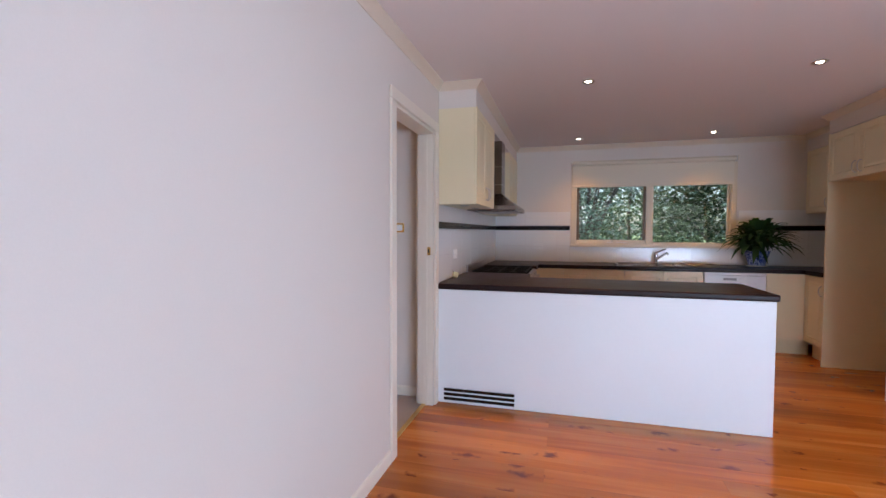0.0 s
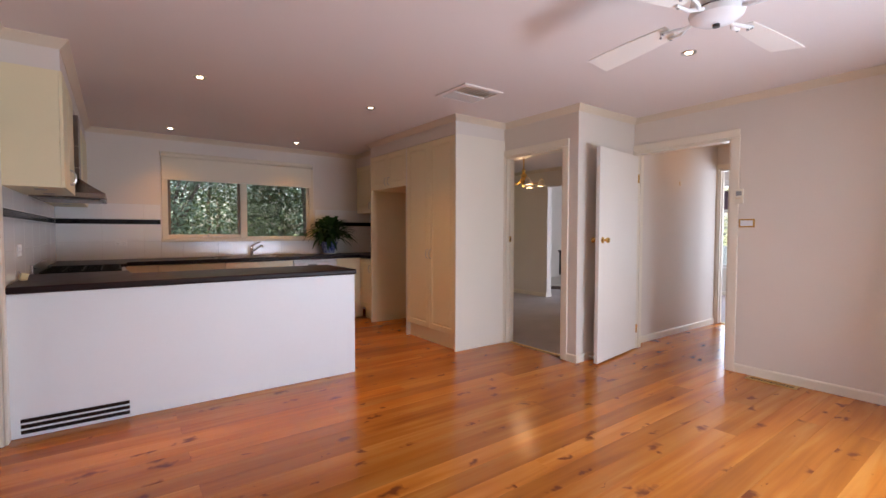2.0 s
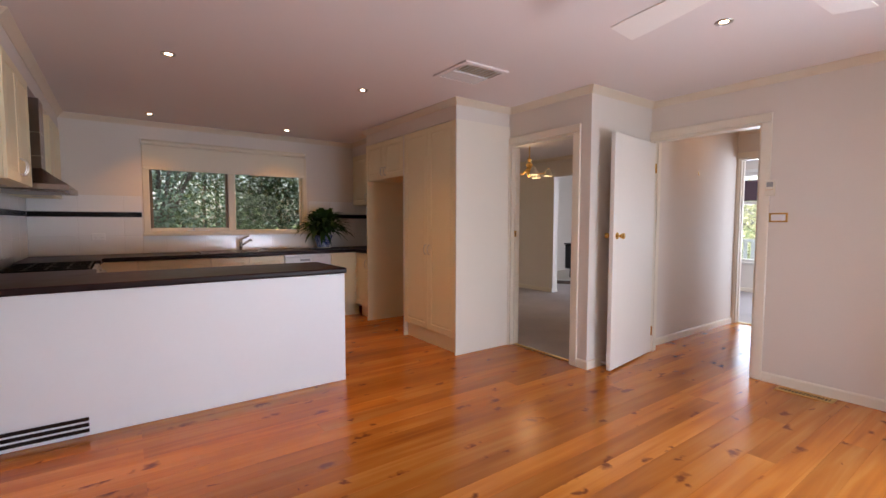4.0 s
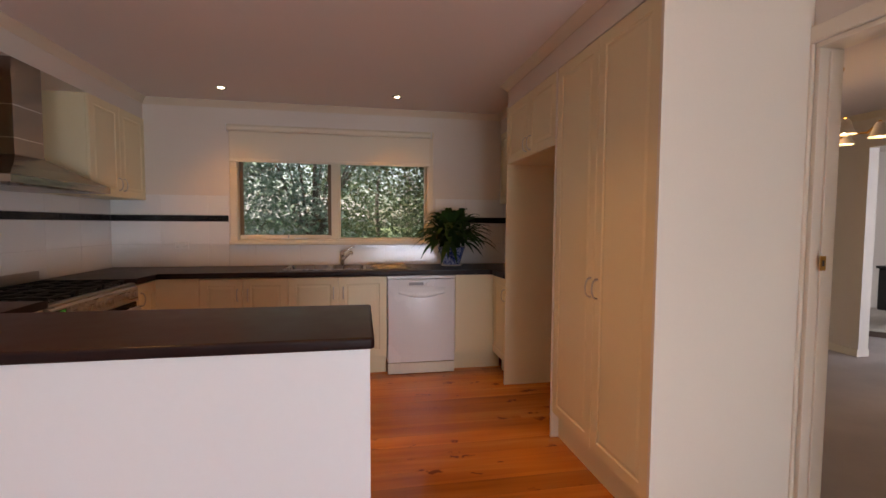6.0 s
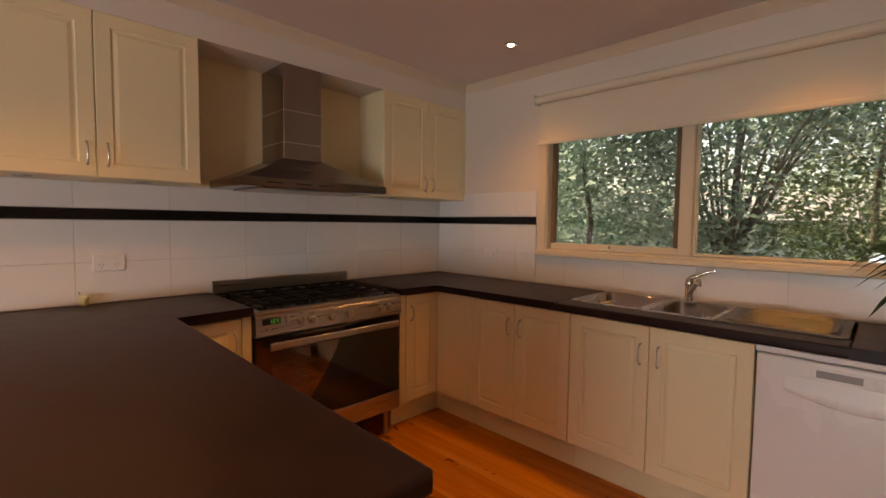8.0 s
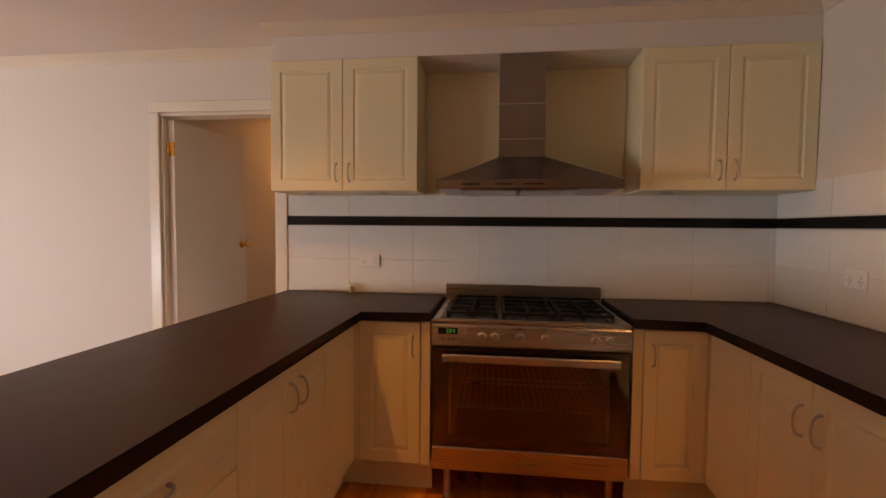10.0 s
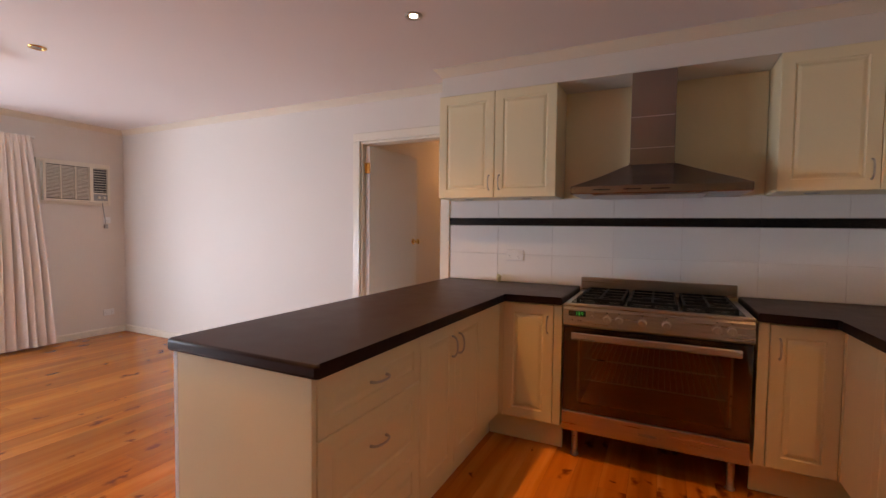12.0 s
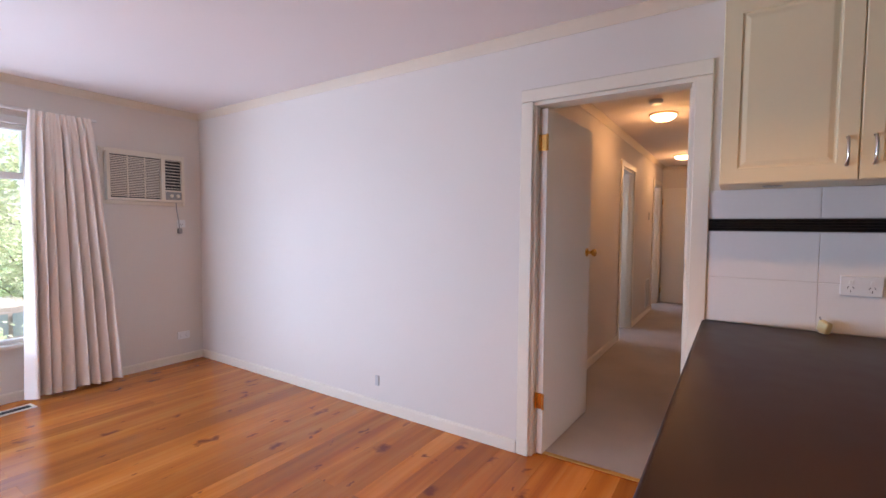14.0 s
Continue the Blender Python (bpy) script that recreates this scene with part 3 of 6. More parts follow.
cupboard("sink_cabinet", pose(0.877, YF, 0), 0.803, KZ, BU - 0.16, 0.57,
         [(0, 0.40, KZ, BU - 0.006, 0.36, 0.72, "z"), (0.40, 0.803, KZ, BU - 0.006, 0.44, 0.72, "z")], "cream two-door cabinet below the sink", group="base cabinets")
cupboard("base_cabinet", pose(2.280, YF, 0), 0.33, KZ, BU - 0.003, 0.57, [], "cream plain end panel beside the dishwasher", group="base cabinets", kick=(0.0, 0.10), plain=[(0.0, 0.345, KZ, BU - 0.003)])
# east return
cupboard("base_cabinet", pose(2.622, YF - 0.002, 0, 0, 0, RE), 0.365, KZ, BU - 0.003, 0.64, [(0.0, 0.365, KZ, BU - 0.006, 0.32, 0.72, "z")], "cream single-door cabinet beside the fridge panel", group="base cabinets")
# beside the cooker
cupboard("base_cabinet", pose(XF, 4.352, 0, 0, 0, RW), 0.345, KZ, BU - 0.003, 0.59, [(0.0, 0.298, KZ, BU - 0.006, 0.262, 0.74, "z")],
         "narrow cream cabinet beside the cooker", group="base cabinets", kick=(0.110, 0.0), plain=[(-0.030, 0.0, KZ, BU - 0.004), (0.30, 0.345, KZ, BU - 0.004)])
cupboard("base_cabinet", pose(XF, 5.618, 0, 0, 0, RW), 0.322, KZ, BU - 0.003, 0.59, [(0.047, 0.320, KZ, BU - 0.006, 0.085, 0.74, "z")],
         "narrow cream cabinet between cooker and corner", group="base cabinets", kick=(0.0, 0.090), plain=[(0.0, 0.045, KZ, BU - 0.004), (0.320, 0.332, KZ, BU - 0.004)])
# peninsula, its fronts to the kitchen
cupboard("drawer_cabinet", pose(1.478, YP, 0, 0, 0, RP), 0.606, KZ, BU - 0.003, 0.58,
         [(0, 0.606, 0.668, BU - 0.006, 0.305, 0.765, "x"), (0, 0.606, 0.375, 0.668, 0.305, 0.545, "x"), (0, 0.606, KZ, 0.375, 0.305, 0.30, "x")],
         "cream three-drawer base cabinet with nickel bow handles", group="base cabinets")
cupboard("base_cabinet", pose(0.870, YP, 0, 0, 0, RP), 0.686, KZ, BU - 0.003, 0.58,
         [(0, 0.338, KZ, BU - 0.006, 0.300, 0.735, "z"), (0.338, 0.686, KZ, BU - 0.006, 0.376, 0.735, "z")], "cream two-door base cabinet with nickel bow handles", group="base cabinets")
cupboard("base_cabinet", pose(0.182, YP, 0, 0, 0, RP), 0.27, KZ, BU - 0.003, 0.58, [], "cream corner base cabinet with a plain panel", group="base cabinets", kick=(0.0, 0.108), plain=[(0.0, 0.308, KZ, BU - 0.003)])

# back and end panels of the peninsula
pen = thing("peninsula_panel", Matrix(), "white laminate back panel of the peninsula with a black vent", "panel")
part("back_panel", block(XW + 0.001, 1.499, 3.712, 3.732, 0.001, BU - 0.002, 0.002), M_PANEL, pen)
part("end_panel", block(1.480, 1.499, 3.7325, YP - 0.001, 0.001, BU - 0.002, 0.002), M_CREAM, pen, "cream laminate end panel")
vent = thing("wall_vent", Matrix(), "black three-slot heating vent in the peninsula panel", "vent")
for i in range(3):
    part("slot", block(-0.650, -0.120, 3.705, 3.711, 0.024 + i * 0.034, 0.046 + i * 0.034, 0.001), M_BLACK, vent)

# the worktop: one continuous U of dark laminate, open where the cooker stands
top = thing("worktop", Matrix(), "continuous dark brown laminate worktop with a rounded edge", "worktop")


def slab(poly, z0, z1, bevel=0.012):
    bm = bmesh.new()
    lo = [bm.verts.new((x, y, z0)) for x, y in poly]
    hi = [bm.verts.new((x, y, z1)) for x, y in poly]
    k = len(poly)
    bm.faces.new(lo[::-1])
    f = bm.faces.new(hi)
    for i in range(k):
        bm.faces.new((lo[i], lo[(i + 1) % k], hi[(i + 1) % k], hi[i]))
    bm.edges.ensure_lookup_table()
    flat = [e for e in bm.edges if abs(e.verts[0].co.z - e.verts[1].co.z) < 1e-6]
    bmesh.ops.bevel(bm, geom=flat, offset=bevel, segments=3, affect="EDGES", profile=0.6)
    return bm


XBF, YBF = -0.092, 5.918       # bench edges
part("peninsula_top", slab([(XW + 0.003, 3.694), (1.502, 3.694), (1.514, 3.706), (1.514, 4.346), (1.502, 4.358), (-0.080, 4.358), (XBF, 4.370), (XBF, 4.700), (XW + 0.003, 4.700)], BU, BT), M_BENCH, top, "", True)
part("window_top", slab([(XW + 0.003, 5.612), (XBF, 5.612), (XBF, 5.905), (-0.079, YBF), (0.80, YBF), (0.80, 6.535), (XW + 0.003, 6.535)], BU, BT), M_BENCH, top, "", True)
part("sink_front_strip", slab([(0.80, YBF), (1.955, YBF), (1.955, 6.06), (0.80, 6.06)], BU, BT, 0.010), M_BENCH, top, "", True)
part("sink_back_strip", slab([(0.80, 6.49), (1.955, 6.49), (1.955, 6.535), (0.80, 6.535)], BU, BT, 0.004), M_BENCH, top, "", True)
part("return_top", slab([(1.955, YBF), (2.58, YBF), (2.597, 5.897), (2.597, 5.574), (3.285, 5.574), (3.285, 6.535), (1.955, 6.535)], BU, BT), M_BENCH, top, "", True)

# wall cupboards and the bulkhead above them
WZ0, WZ1, XC = 1.500, 2.212, -0.415
for y0, w, lab in ((3.75, 0.827, "cream two-door wall cupboard with nickel bow handles"), (5.717, 0.82, "cream two-door wall cupboard beside the window wall")):
    h = w / 2
    c = cupboard("wall_cupboard", pose(XC, y0, 0, 0, 0, RW), w, WZ0, WZ1, 0.293,
                 [(0, h, WZ0, WZ1, h - 0.036, 1.60, "z"), (h, w, WZ0, WZ1, h + 0.036, 1.60, "z")], lab, "cupboard", "wall cupboards", False)
    for i in range(2 if y0 < 5 else 1):
        bm = bmesh.new()
        lathe(bm, [(0.001, WZ0 - 0.007), (0.026, WZ0 - 0.007), (0.033, WZ0 - 0.004), (0.034, WZ0 - 0.0005), (0.001, WZ0 - 0.0005)], 20)
        part("puck_light", bm, M_NICKEL, c, "small unlit under-cupboard light", True, pose(0.18 + i * (w - 0.40), 0.13, 0))
bm = bmesh.new()
box(bm, XW, XB, 3.765, YN, WZ1 + 0.001, H)
setting("bulkhead_west", bm, M_WALL, "cream plaster bulkhead above the wall cupboards", "bulkhead")
bm = bmesh.new()
box(bm, XW + 0.002, XW + 0.012, 4.579, 5.715, 1.505, WZ1)
setting("hood_back_panel", bm, M_CREAM, "cream panel behind the range hood", "panel")
bm = bmesh.new()
box(bm, XU, 3.29, 5.575, YN, WZ1 + 0.001, H)
box(bm, XP + 0.004, 3.29, 3.715, 5.571, WZ1 + 0.008, H)
setting("bulkhead_east", bm, M_WALL, "cream plaster bulkhead above the pantry", "bulkhead")
cupboard("wall_cupboard", pose(XU + 0.004, YN - 0.002, 0, 0, 0, RE), 0.958, 1.51, WZ1, 0.42, [(0, 0.479, 1.51, WZ1, 0.445, 1.61, "z"), (0.479, 0.958, 1.51, WZ1, 0.515, 1.61, "z")],
         "cream two-door wall cupboard in the far corner", "cupboard", "wall cupboards", False)

# pantry and fridge recess
pan = cupboard("pantry", pose(XP, 4.645, 0, 0, 0, RE), 0.925, 0.16, 2.218, 0.66,
               [(0.0, 0.4625, 0.16, 2.215, 0.43, 0.985, "z"), (0.4625, 0.925, 0.16, 2.215, 0.495, 0.985, "z")], "tall cream two-door pantry cupboard", "pantry", recess=0.045)
part("side_panel", block(0.925, 0.943, -0.004, 0.679, 0.001, 2.219, 0.001), M_CREAM_DAYLIT, pan, "cream laminate side panel, daylight in its tint")
part("side_panel", block(-0.018, 0.0, -0.004, 0.679, 0.001, 2.219, 0.001), M_CREAM_DAYLIT, pan, "cream laminate side panel, daylight in its tint")
fc = cupboard("fridge_cupboard", pose(XP, 5.551, 0, 0, 0, RE), 0.886, 1.775, 2.218, 0.66,
              [(0.0, 0.443, 1.775, 2.215, 0.405, 1.86, "z"), (0.443, 0.886, 1.775, 2.215, 0.481, 1.86, "z")], "cream two-door cupboard above the empty fridge space", "cupboard", "", False)
part("fridge_side_panel", block(-0.020, -0.001, -0.004, 0.679, 0.001, 2.219, 0.001), M_CREAM, fc)
setting("fridge_recess_back", box(bmesh.new(), 3.278, 3.289, 4.665, 5.55, 0.0, 1.775), M_WALL, "plain back wall of the empty fridge space", "wall")

# ---- cooker ----
ck = thing("cooker", pose(-0.10, 4.707, 0, 0, 0, RW), "stainless steel freestanding gas cooker with a wide oven", "cooker")
CW = 0.898
bm = bmesh.new()
for a, b, c, d, e, f in ((0.004, 0.088, 0.030, 0.60, 0.16, 0.858), (CW - 0.088, CW - 0.004, 0.030, 0.60, 0.16, 0.858), (0.088, CW - 0.088, 0.030, 0.60, 0.16, 0.300), (0.088, CW - 0.088, 0.030, 0.60, 0.712, 0.858), (0.088, CW - 0.088, 0.50, 0.60, 0.300, 0.712)):
    box(bm, a, b, c, d, e, f)
part("body", bm, M_STEEL, ck)
bm = bmesh.new()
for a, b, c, d, e, f in ((0.089, 0.095, 0.031, 0.498, 0.301, 0.711), (CW - 0.095, CW - 0.089, 0.031, 0.498, 0.301, 0.711), (0.096, CW - 0.096, 0.031, 0.498, 0.301, 0.307), (0.096, CW - 0.096, 0.031, 0.498, 0.705, 0.711), (0.096, CW - 0.096, 0.491, 0.498, 0.308, 0.704)):
    box(bm, a, b, c, d, e, f)
cavity = part("oven_cavity", bm, M_OVENIN, ck, "dark brown enamel oven inside")
for z in (0.445, 0.565):
    bm = bmesh.new()
    tube(bm, [(0.10, 0.05, z), (CW - 0.10, 0.05, z)], 0.004, 6)
    tube(bm, [(0.10, 0.47, z), (CW - 0.10, 0.47, z)], 0.004, 6)
    for i in range(24):
        x = 0.112 + i * (CW - 0.224) / 23
        tube(bm, [(x, 0.05, z + 0.004), (x, 0.47, z + 0.004)], 0.0018, 5)
    part("wire_shelf", bm, M_NICKEL, cavity, "wire oven shelf", True)
part("hob_plate", slab([(0, 0.0), (CW, 0.0), (CW, 0.602), (0, 0.602)], 0.860, 0.878, 0.006), M_STEEL, ck, "", True)
bm = bmesh.new()
extrude_profile(bm, [(0.0, 0.858), (-0.012, 0.848), (-0.016, 0.762), (-0.006, 0.752), (0.029, 0.752), (0.029, 0.858)], 0.0, CW)
part("control_panel", bm, M_STEEL, ck)
part("hob_well", block(0.035, CW - 0.035, 0.030, 0.575, 0.8785, 0.8815, 0.001), M_BLACK, ck, "black enamel hob surface")
part("splash_back", block(0.0, CW - 0.002, 0.585, 0.603, 0.879, 0.972, 0.004, 2), M_STEEL, ck)
bm = bmesh.new()
for a, b, c, d in ((0.004, 0.080, 0.275, 0.748), (CW - 0.080, CW - 0.004, 0.275, 0.748), (0.080, CW - 0.080, 0.275, 0.318), (0.080, CW - 0.080, 0.682, 0.748)):
    box(bm, a, b, -0.003, 0.029, c, d)
dr = part("oven_door", bm, M_DARKGLASS, ck, "dark brown oven door")
part("door_glass", block(0.006, CW - 0.006, -0.0075, -0.0035, 0.277, 0.746, 0.0015), M_OVENGLASS, dr, "tinted oven glass")
hb = bmesh.new()
extrude_profile(hb, [(-0.052, 0.690), (-0.058, 0.696), (-0.058, 0.722), (-0.050, 0.728), (-0.042, 0.722), (-0.042, 0.696)], 0.055, CW - 0.055)
part("handle", hb, M_STEEL, dr, "brushed steel bar handle")
for x in (0.10, CW - 0.10):
    part("handle_post", block(x - 0.012, x + 0.012, -0.045, -0.0078, 0.700, 0.718, 0.002), M_STEEL, dr)
part("drawer_front", block(0.002, CW - 0.002, -0.006, 0.029, 0.160, 0.270, 0.003), M_STEEL, ck)
part("badge", block(0.405, 0.49, -0.0075, -0.0055, 0.205, 0.219, 0.0005), M_GREY, ck)
for y in (0.05, 0.55):
    for x in (0.07, CW - 0.07):
        bm = bmesh.new()
        lathe(bm, [(0.020, 0.001), (0.024, 0.006), (0.017, 0.02), (0.019, 0.159)], 16, x, y)
        part("leg", bm, M_STEEL, ck, "", True)
kn_x = (0.233, 0.293, 0.407, 0.519, 0.739, 0.801)
for i, x in enumerate(kn_x):
    bm = bmesh.new()
    lathe(bm, [(0.024, 0.0), (0.024, 0.004), (0.019, 0.006), (0.018, 0.024), (0.015, 0.027), (0.001, 0.027)], 20)
    k = part("knob", bm, M_NICKEL, ck, "satin steel control knob", True, pose(x, -0.015, 0.808, 90))
    part("grip", block(-0.0035, 0.0035, -0.017, 0.017, 0.0275, 0.034, 0.001), M_NICKEL, k, m=pose(0, 0, 0, 0, 0, (0, 0, 0, 12, 0, 0)[i]))
    part("index_mark", block(x - 0.004, x + 0.004, -0.0165, -0.0155, 0.842, 0.846, 0.0002), M_BLACK, ck)
disp = part("clock_display", block(0.030, 0.122, -0.0165, -0.0135, 0.812, 0.842, 0.001), M_BLACK, ck, "black clock display")
for z in (0.838, 0.816):
    bm = bmesh.new()
    lathe(bm, [(0.009, 0.0), (0.009, 0.005), (0.006, 0.007), (0.001, 0.007)], 14)
    part("button", bm, M_NICKEL, ck, "", True, pose(0.155, -0.0145, z, 90))
for x in (0.052, 0.082, 0.098):
    part("small_button", block(x - 0.004, x + 0.004, -0.0168, -0.0148, 0.786, 0.792, 0.0005), M_BLACK, ck)
SEG = {"1": "bc", "3": "abgcd", "4": "fgbc"}


def digit(bm, ch, x, z, h=0.019, w=0.010, s=0.0022):
    m = z + h / 2
    bars = {"a": (x, x + w, z + h - s, z + h), "g": (x, x + w, m - s / 2, m + s / 2), "d": (x, x + w, z, z + s), "b": (x + w - s, x + w, m, z + h),
            "c": (x + w - s, x + w, z, m), "f": (x, x + s, m, z + h), "e": (x, x + s, z, m)}
    for k in SEG[ch]:
        x0, x1, z0, z1 = bars[k]
        box(bm, x0, x1, -0.0180, -0.0168, z0, z1)


bm = bmesh.new()
for ch, x in (("1", 0.064), ("3", 0.081), ("4", 0.098)):
    digit(bm, ch, x, 0.818)
box(bm, 0.0765, 0.0785, -0.0180, -0.0168, 0.823, 0.825)
box(bm, 0.0765, 0.0785, -0.0180, -0.0168, 0.830, 0.832)
part("digits", bm, M_CLOCK, disp, "green lit clock digits")
for gx in (0.07, 0.335, 0.60):
    g = bmesh.new()
    w, y0, y1, z = 0.228, 0.045, 0.555, 0.910
    for a in (gx, gx + w / 2, gx + w):
        box(g, a - 0.006, a + 0.006, y0, y1, z - 0.012, z)
    for b in (y0, y0 + 0.13, y0 + 0.255, y0 + 0.38, y1):
        box(g, gx - 0.006, gx + w + 0.006, b - 0.006, b + 0.006, z - 0.013, z - 0.001)
    for a in (gx, gx + w):
        for b in (y0 + 0.006, y1 - 0.006):
            box(g, a - 0.008, a + 0.008, b - 0.008, b + 0.008, 0.879, z - 0.010)
    part("trivet", g, M_IRON, ck, "black cast-iron pan support")
for bx, by, r in ((0.184, 0.17, 0.040), (0.184, 0.43, 0.032), (0.449, 0.30, 0.062), (0.714, 0.17, 0.032), (0.714, 0.43, 0.045)):
    bm = bmesh.new()
    lathe(bm, [(r + 0.012, 0.879), (r + 0.010, 0.886), (r, 0.890), (r, 0.898), (r - 0.004, 0.903), (0.001, 0.904)], 20, bx, by)
    part("burner", bm, M_IRON, ck, "black gas burner", True)

# ---- range hood ----
hd = thing("range_hood", Matrix(), "stainless steel canopy range hood with a square flue", "range hood")
bm = bmesh.new()


def rect(x0, x1, y0, y1, z):
    return [(x0, y0, z), (x1, y0, z), (x1, y1, z), (x0, y1, z)]


loft(bm, [rect(XW + 0.014, -0.235, 4.707, 5.592, 1.496), rect(XW + 0.014, -0.232, 4.704, 5.595, 1.500), rect(XW + 0.014, -0.232, 4.704, 5.595, 1.538),
          rect(XW + 0.014, -0.236, 4.708, 5.591, 1.542), rect(XW + 0.014, -0.32, 4.86, 5.43, 1.602), rect(XW + 0.014, -0.405, 5.004, 5.246, 1.674), rect(XW + 0.014, -0.405, 5.004, 5.246, 1.684)])
can = part("canopy", bm, M_STEELV, hd)
part("flue", block(XW + 0.013, -0.408, 5.008, 5.242, 1.679, 2.205, 0.002), M_STEELV, hd, "tall square steel flue")
# faint seam and highlights on the flue, put in as two chrome bands
for z in (1.764, 1.944):
    part("flue_seam_glint", block(XW + 0.02, -0.4070, 5.0065, 5.2435, z, z + 0.006, 0.0005), M_CHROME, hd)
for y in (4.93, 5.21):
    part("grease_filter", block(-0.66, -0.27, y - 0.11, y + 0.19, 1.489, 1.4955, 0.002), M_STEEL, can, "metal mesh grease filter")
for y in (4.83, 4.99, 5.13):
    part("slot", block(-0.2325, -0.2305, y, y + 0.09, 1.516, 1.522, 0.0003), M_BLACK, can)
part("lamp_lens", block(-0.268, -0.240, 5.30, 5.38, 1.491, 1.4955, 0.001), M_LAMP_OFF, can)

# ---- dishwasher ----
dw = thing("dishwasher", pose(1.684, YF - 0.004, 0), "white freestanding dishwasher below the worktop", "dishwasher")
W = 0.593
part("body", block(0.003, W - 0.003, 0.024, 0.56, 0.10, 0.853, 0.003), M_WHITE, dw)
part("top_strip", block(0.0, W, -0.004, 0.020, 0.836, 0.858, 0.003), M_WHITE, dw)
dd = part("door", block(0.004, W - 0.004, -0.008, 0.022, 0.105, 0.830, 0.008, 3), M_WHITE, dw, "", True)
bm = bmesh.new()
rings = []
for i in range(17):
    u = i / 16
    x = 0.095 + u * (W - 0.19)
    drop = 0.038 * math.sin(math.pi * u)
    rings.append([(x, -0.009, 0.706 - drop), (x, -0.019, 0.712 - drop), (x, -0.0225, 0.722 - drop * 0.9), (x, -0.018, 0.738 - drop * 0.6), (x, -0.009, 0.760)])
loft(bm, rings)
part("grip", bm, M_WHITE, dd, "moulded curved door grip", True)
part("control_fascia", block(0.17, 0.40, -0.0105, -0.0075, 0.765, 0.812, 0.001), M_PLASTIC, dd)
part("display", block(0.185, 0.31, -0.0118, -0.0102, 0.776, 0.802, 0.0005), M_GREY, dd, "grey control display")
part("dial", lathe(bmesh.new(), [(0.020, 0), (0.019, 0.010), (0.001, 0.012)], 20), M_PLASTIC, dd, "", True, pose(0.355, -0.0105, 0.789, 90))
part("badge", block(0.27, 0.33, -0.0098, -0.0075, 0.744, 0.754, 0.0004), M_GREY, dd)
part("kick_panel", block(0.004, W - 0.004, 0.004, 0.02, 0.004, 0.098, 0.003), M_CREAMPL, dw, "cream kick panel")

# ---- sink and tap ----
sk = thing("sink", Matrix(), "stainless steel double-bowl sink with drainer", "sink")


def dished(x0, x1, y0, y1, z, deep, lip=0.02):
    bm = bmesh.new()

    def rr(i, zz, r):
        out = []
        for cx, cy, a0 in ((x1 - i - r, y1 - i - r, 0), (x0 + i + r, y1 - i - r, 90), (x0 + i + r, y0 + i + r, 180), (x1 - i - r, y0 + i + r, 270)):
            for k in range(5):
                a = radians(a0 + k * 22.5)
                out.append((cx + r * math.cos(a), cy + r * math.sin(a), zz))
        return out

    loft(bm, [rr(0, z - 0.004, 0.02), rr(0.001, z, 0.02), rr(lip, z + 0.001, 0.035), rr(lip + 0.006, z - 0.006, 0.04), rr(lip + 0.016, z - deep + 0.02, 0.045), rr(lip + 0.034, z - deep, 0.05)], False, True)
    return bm


SZ = BT + 0.006
for nm, a, b, deep in (("bowl", 0.812, 1.19, 0.135), ("bowl", 1.19, 1.51, 0.11), ("drainer", 1.51, 1.945, 0.012)):
    ob = part(nm, dished(a, b, 6.048, 6.50, SZ, deep), M_DRAIN if nm == "drainer" else M_SINK, sk, "", True)
    if nm == "drainer":
        for i in range(9):
            bm = bmesh.new()
            y = 6.10 + i * 0.042
            tube(bm, [(a + 0.06, y, SZ - 0.012), (b - 0.06, y, SZ - 0.011)], 0.005, 6)
            part("ridge", bm, M_DRAIN, ob, "", True)
    else:
        bm = bmesh.new()
        lathe(bm, [(0.001, SZ - deep + 0.001), (0.032, SZ - deep + 0.001), (0.040, SZ - deep + 0.004), (0.044, SZ - deep + 0.001)], 18, (a + b) / 2, 6.27)
        part("waste", bm, M_CHROME, ob, "", True)
tp = thing("mixer_tap", pose(1.29, 6.455, BT + 0.005), "chrome single-lever mixer tap with a raked spout", "tap")
bm = bmesh.new()
lathe(bm, [(0.028, 0.0), (0.028, 0.006), (0.022, 0.010), (0.021, 0.085), (0.024, 0.095), (0.022, 0.120), (0.012, 0.132), (0.001, 0.133)], 20)
part("tap_body", bm, M_CHROME, tp, "", True)
part("spout", tube(bmesh.new(), [(0.004, -0.005, 0.055), (0.035, -0.06, 0.085), (0.065, -0.12, 0.118), (0.085, -0.16, 0.135), (0.092, -0.175, 0.130), (0.094, -0.18, 0.115)], [0.015, 0.014, 0.013, 0.012, 0.012, 0.011], 12), M_CHROME, tp, "", True)
part("lever", tube(bmesh.new(), [(0, 0, 0.128), (0.03, 0.005, 0.142), (0.085, 0.012, 0.168), (0.115, 0.015, 0.178)], [0.011, 0.009, 0.008, 0.006], 10), M_CHROME, tp, "", True)

# ---- kitchen window with roller blind ----
win = thing("window_1", Matrix(), "cream timber kitchen window of two panes", "window", kind="structure")
x0, x1, z0, z1, yo = 0.285, 2.168, 1.105, 2.150, YN - 0.014
part("architrave", block(x0, x0 + 0.062, yo, YN - 0.0005, z0, z1, 0.004), M_WINPAINT, win)
part("architrave", block(x1 - 0.050, x1, yo, YN - 0.0005, z0, z1, 0.004), M_WINPAINT, win)
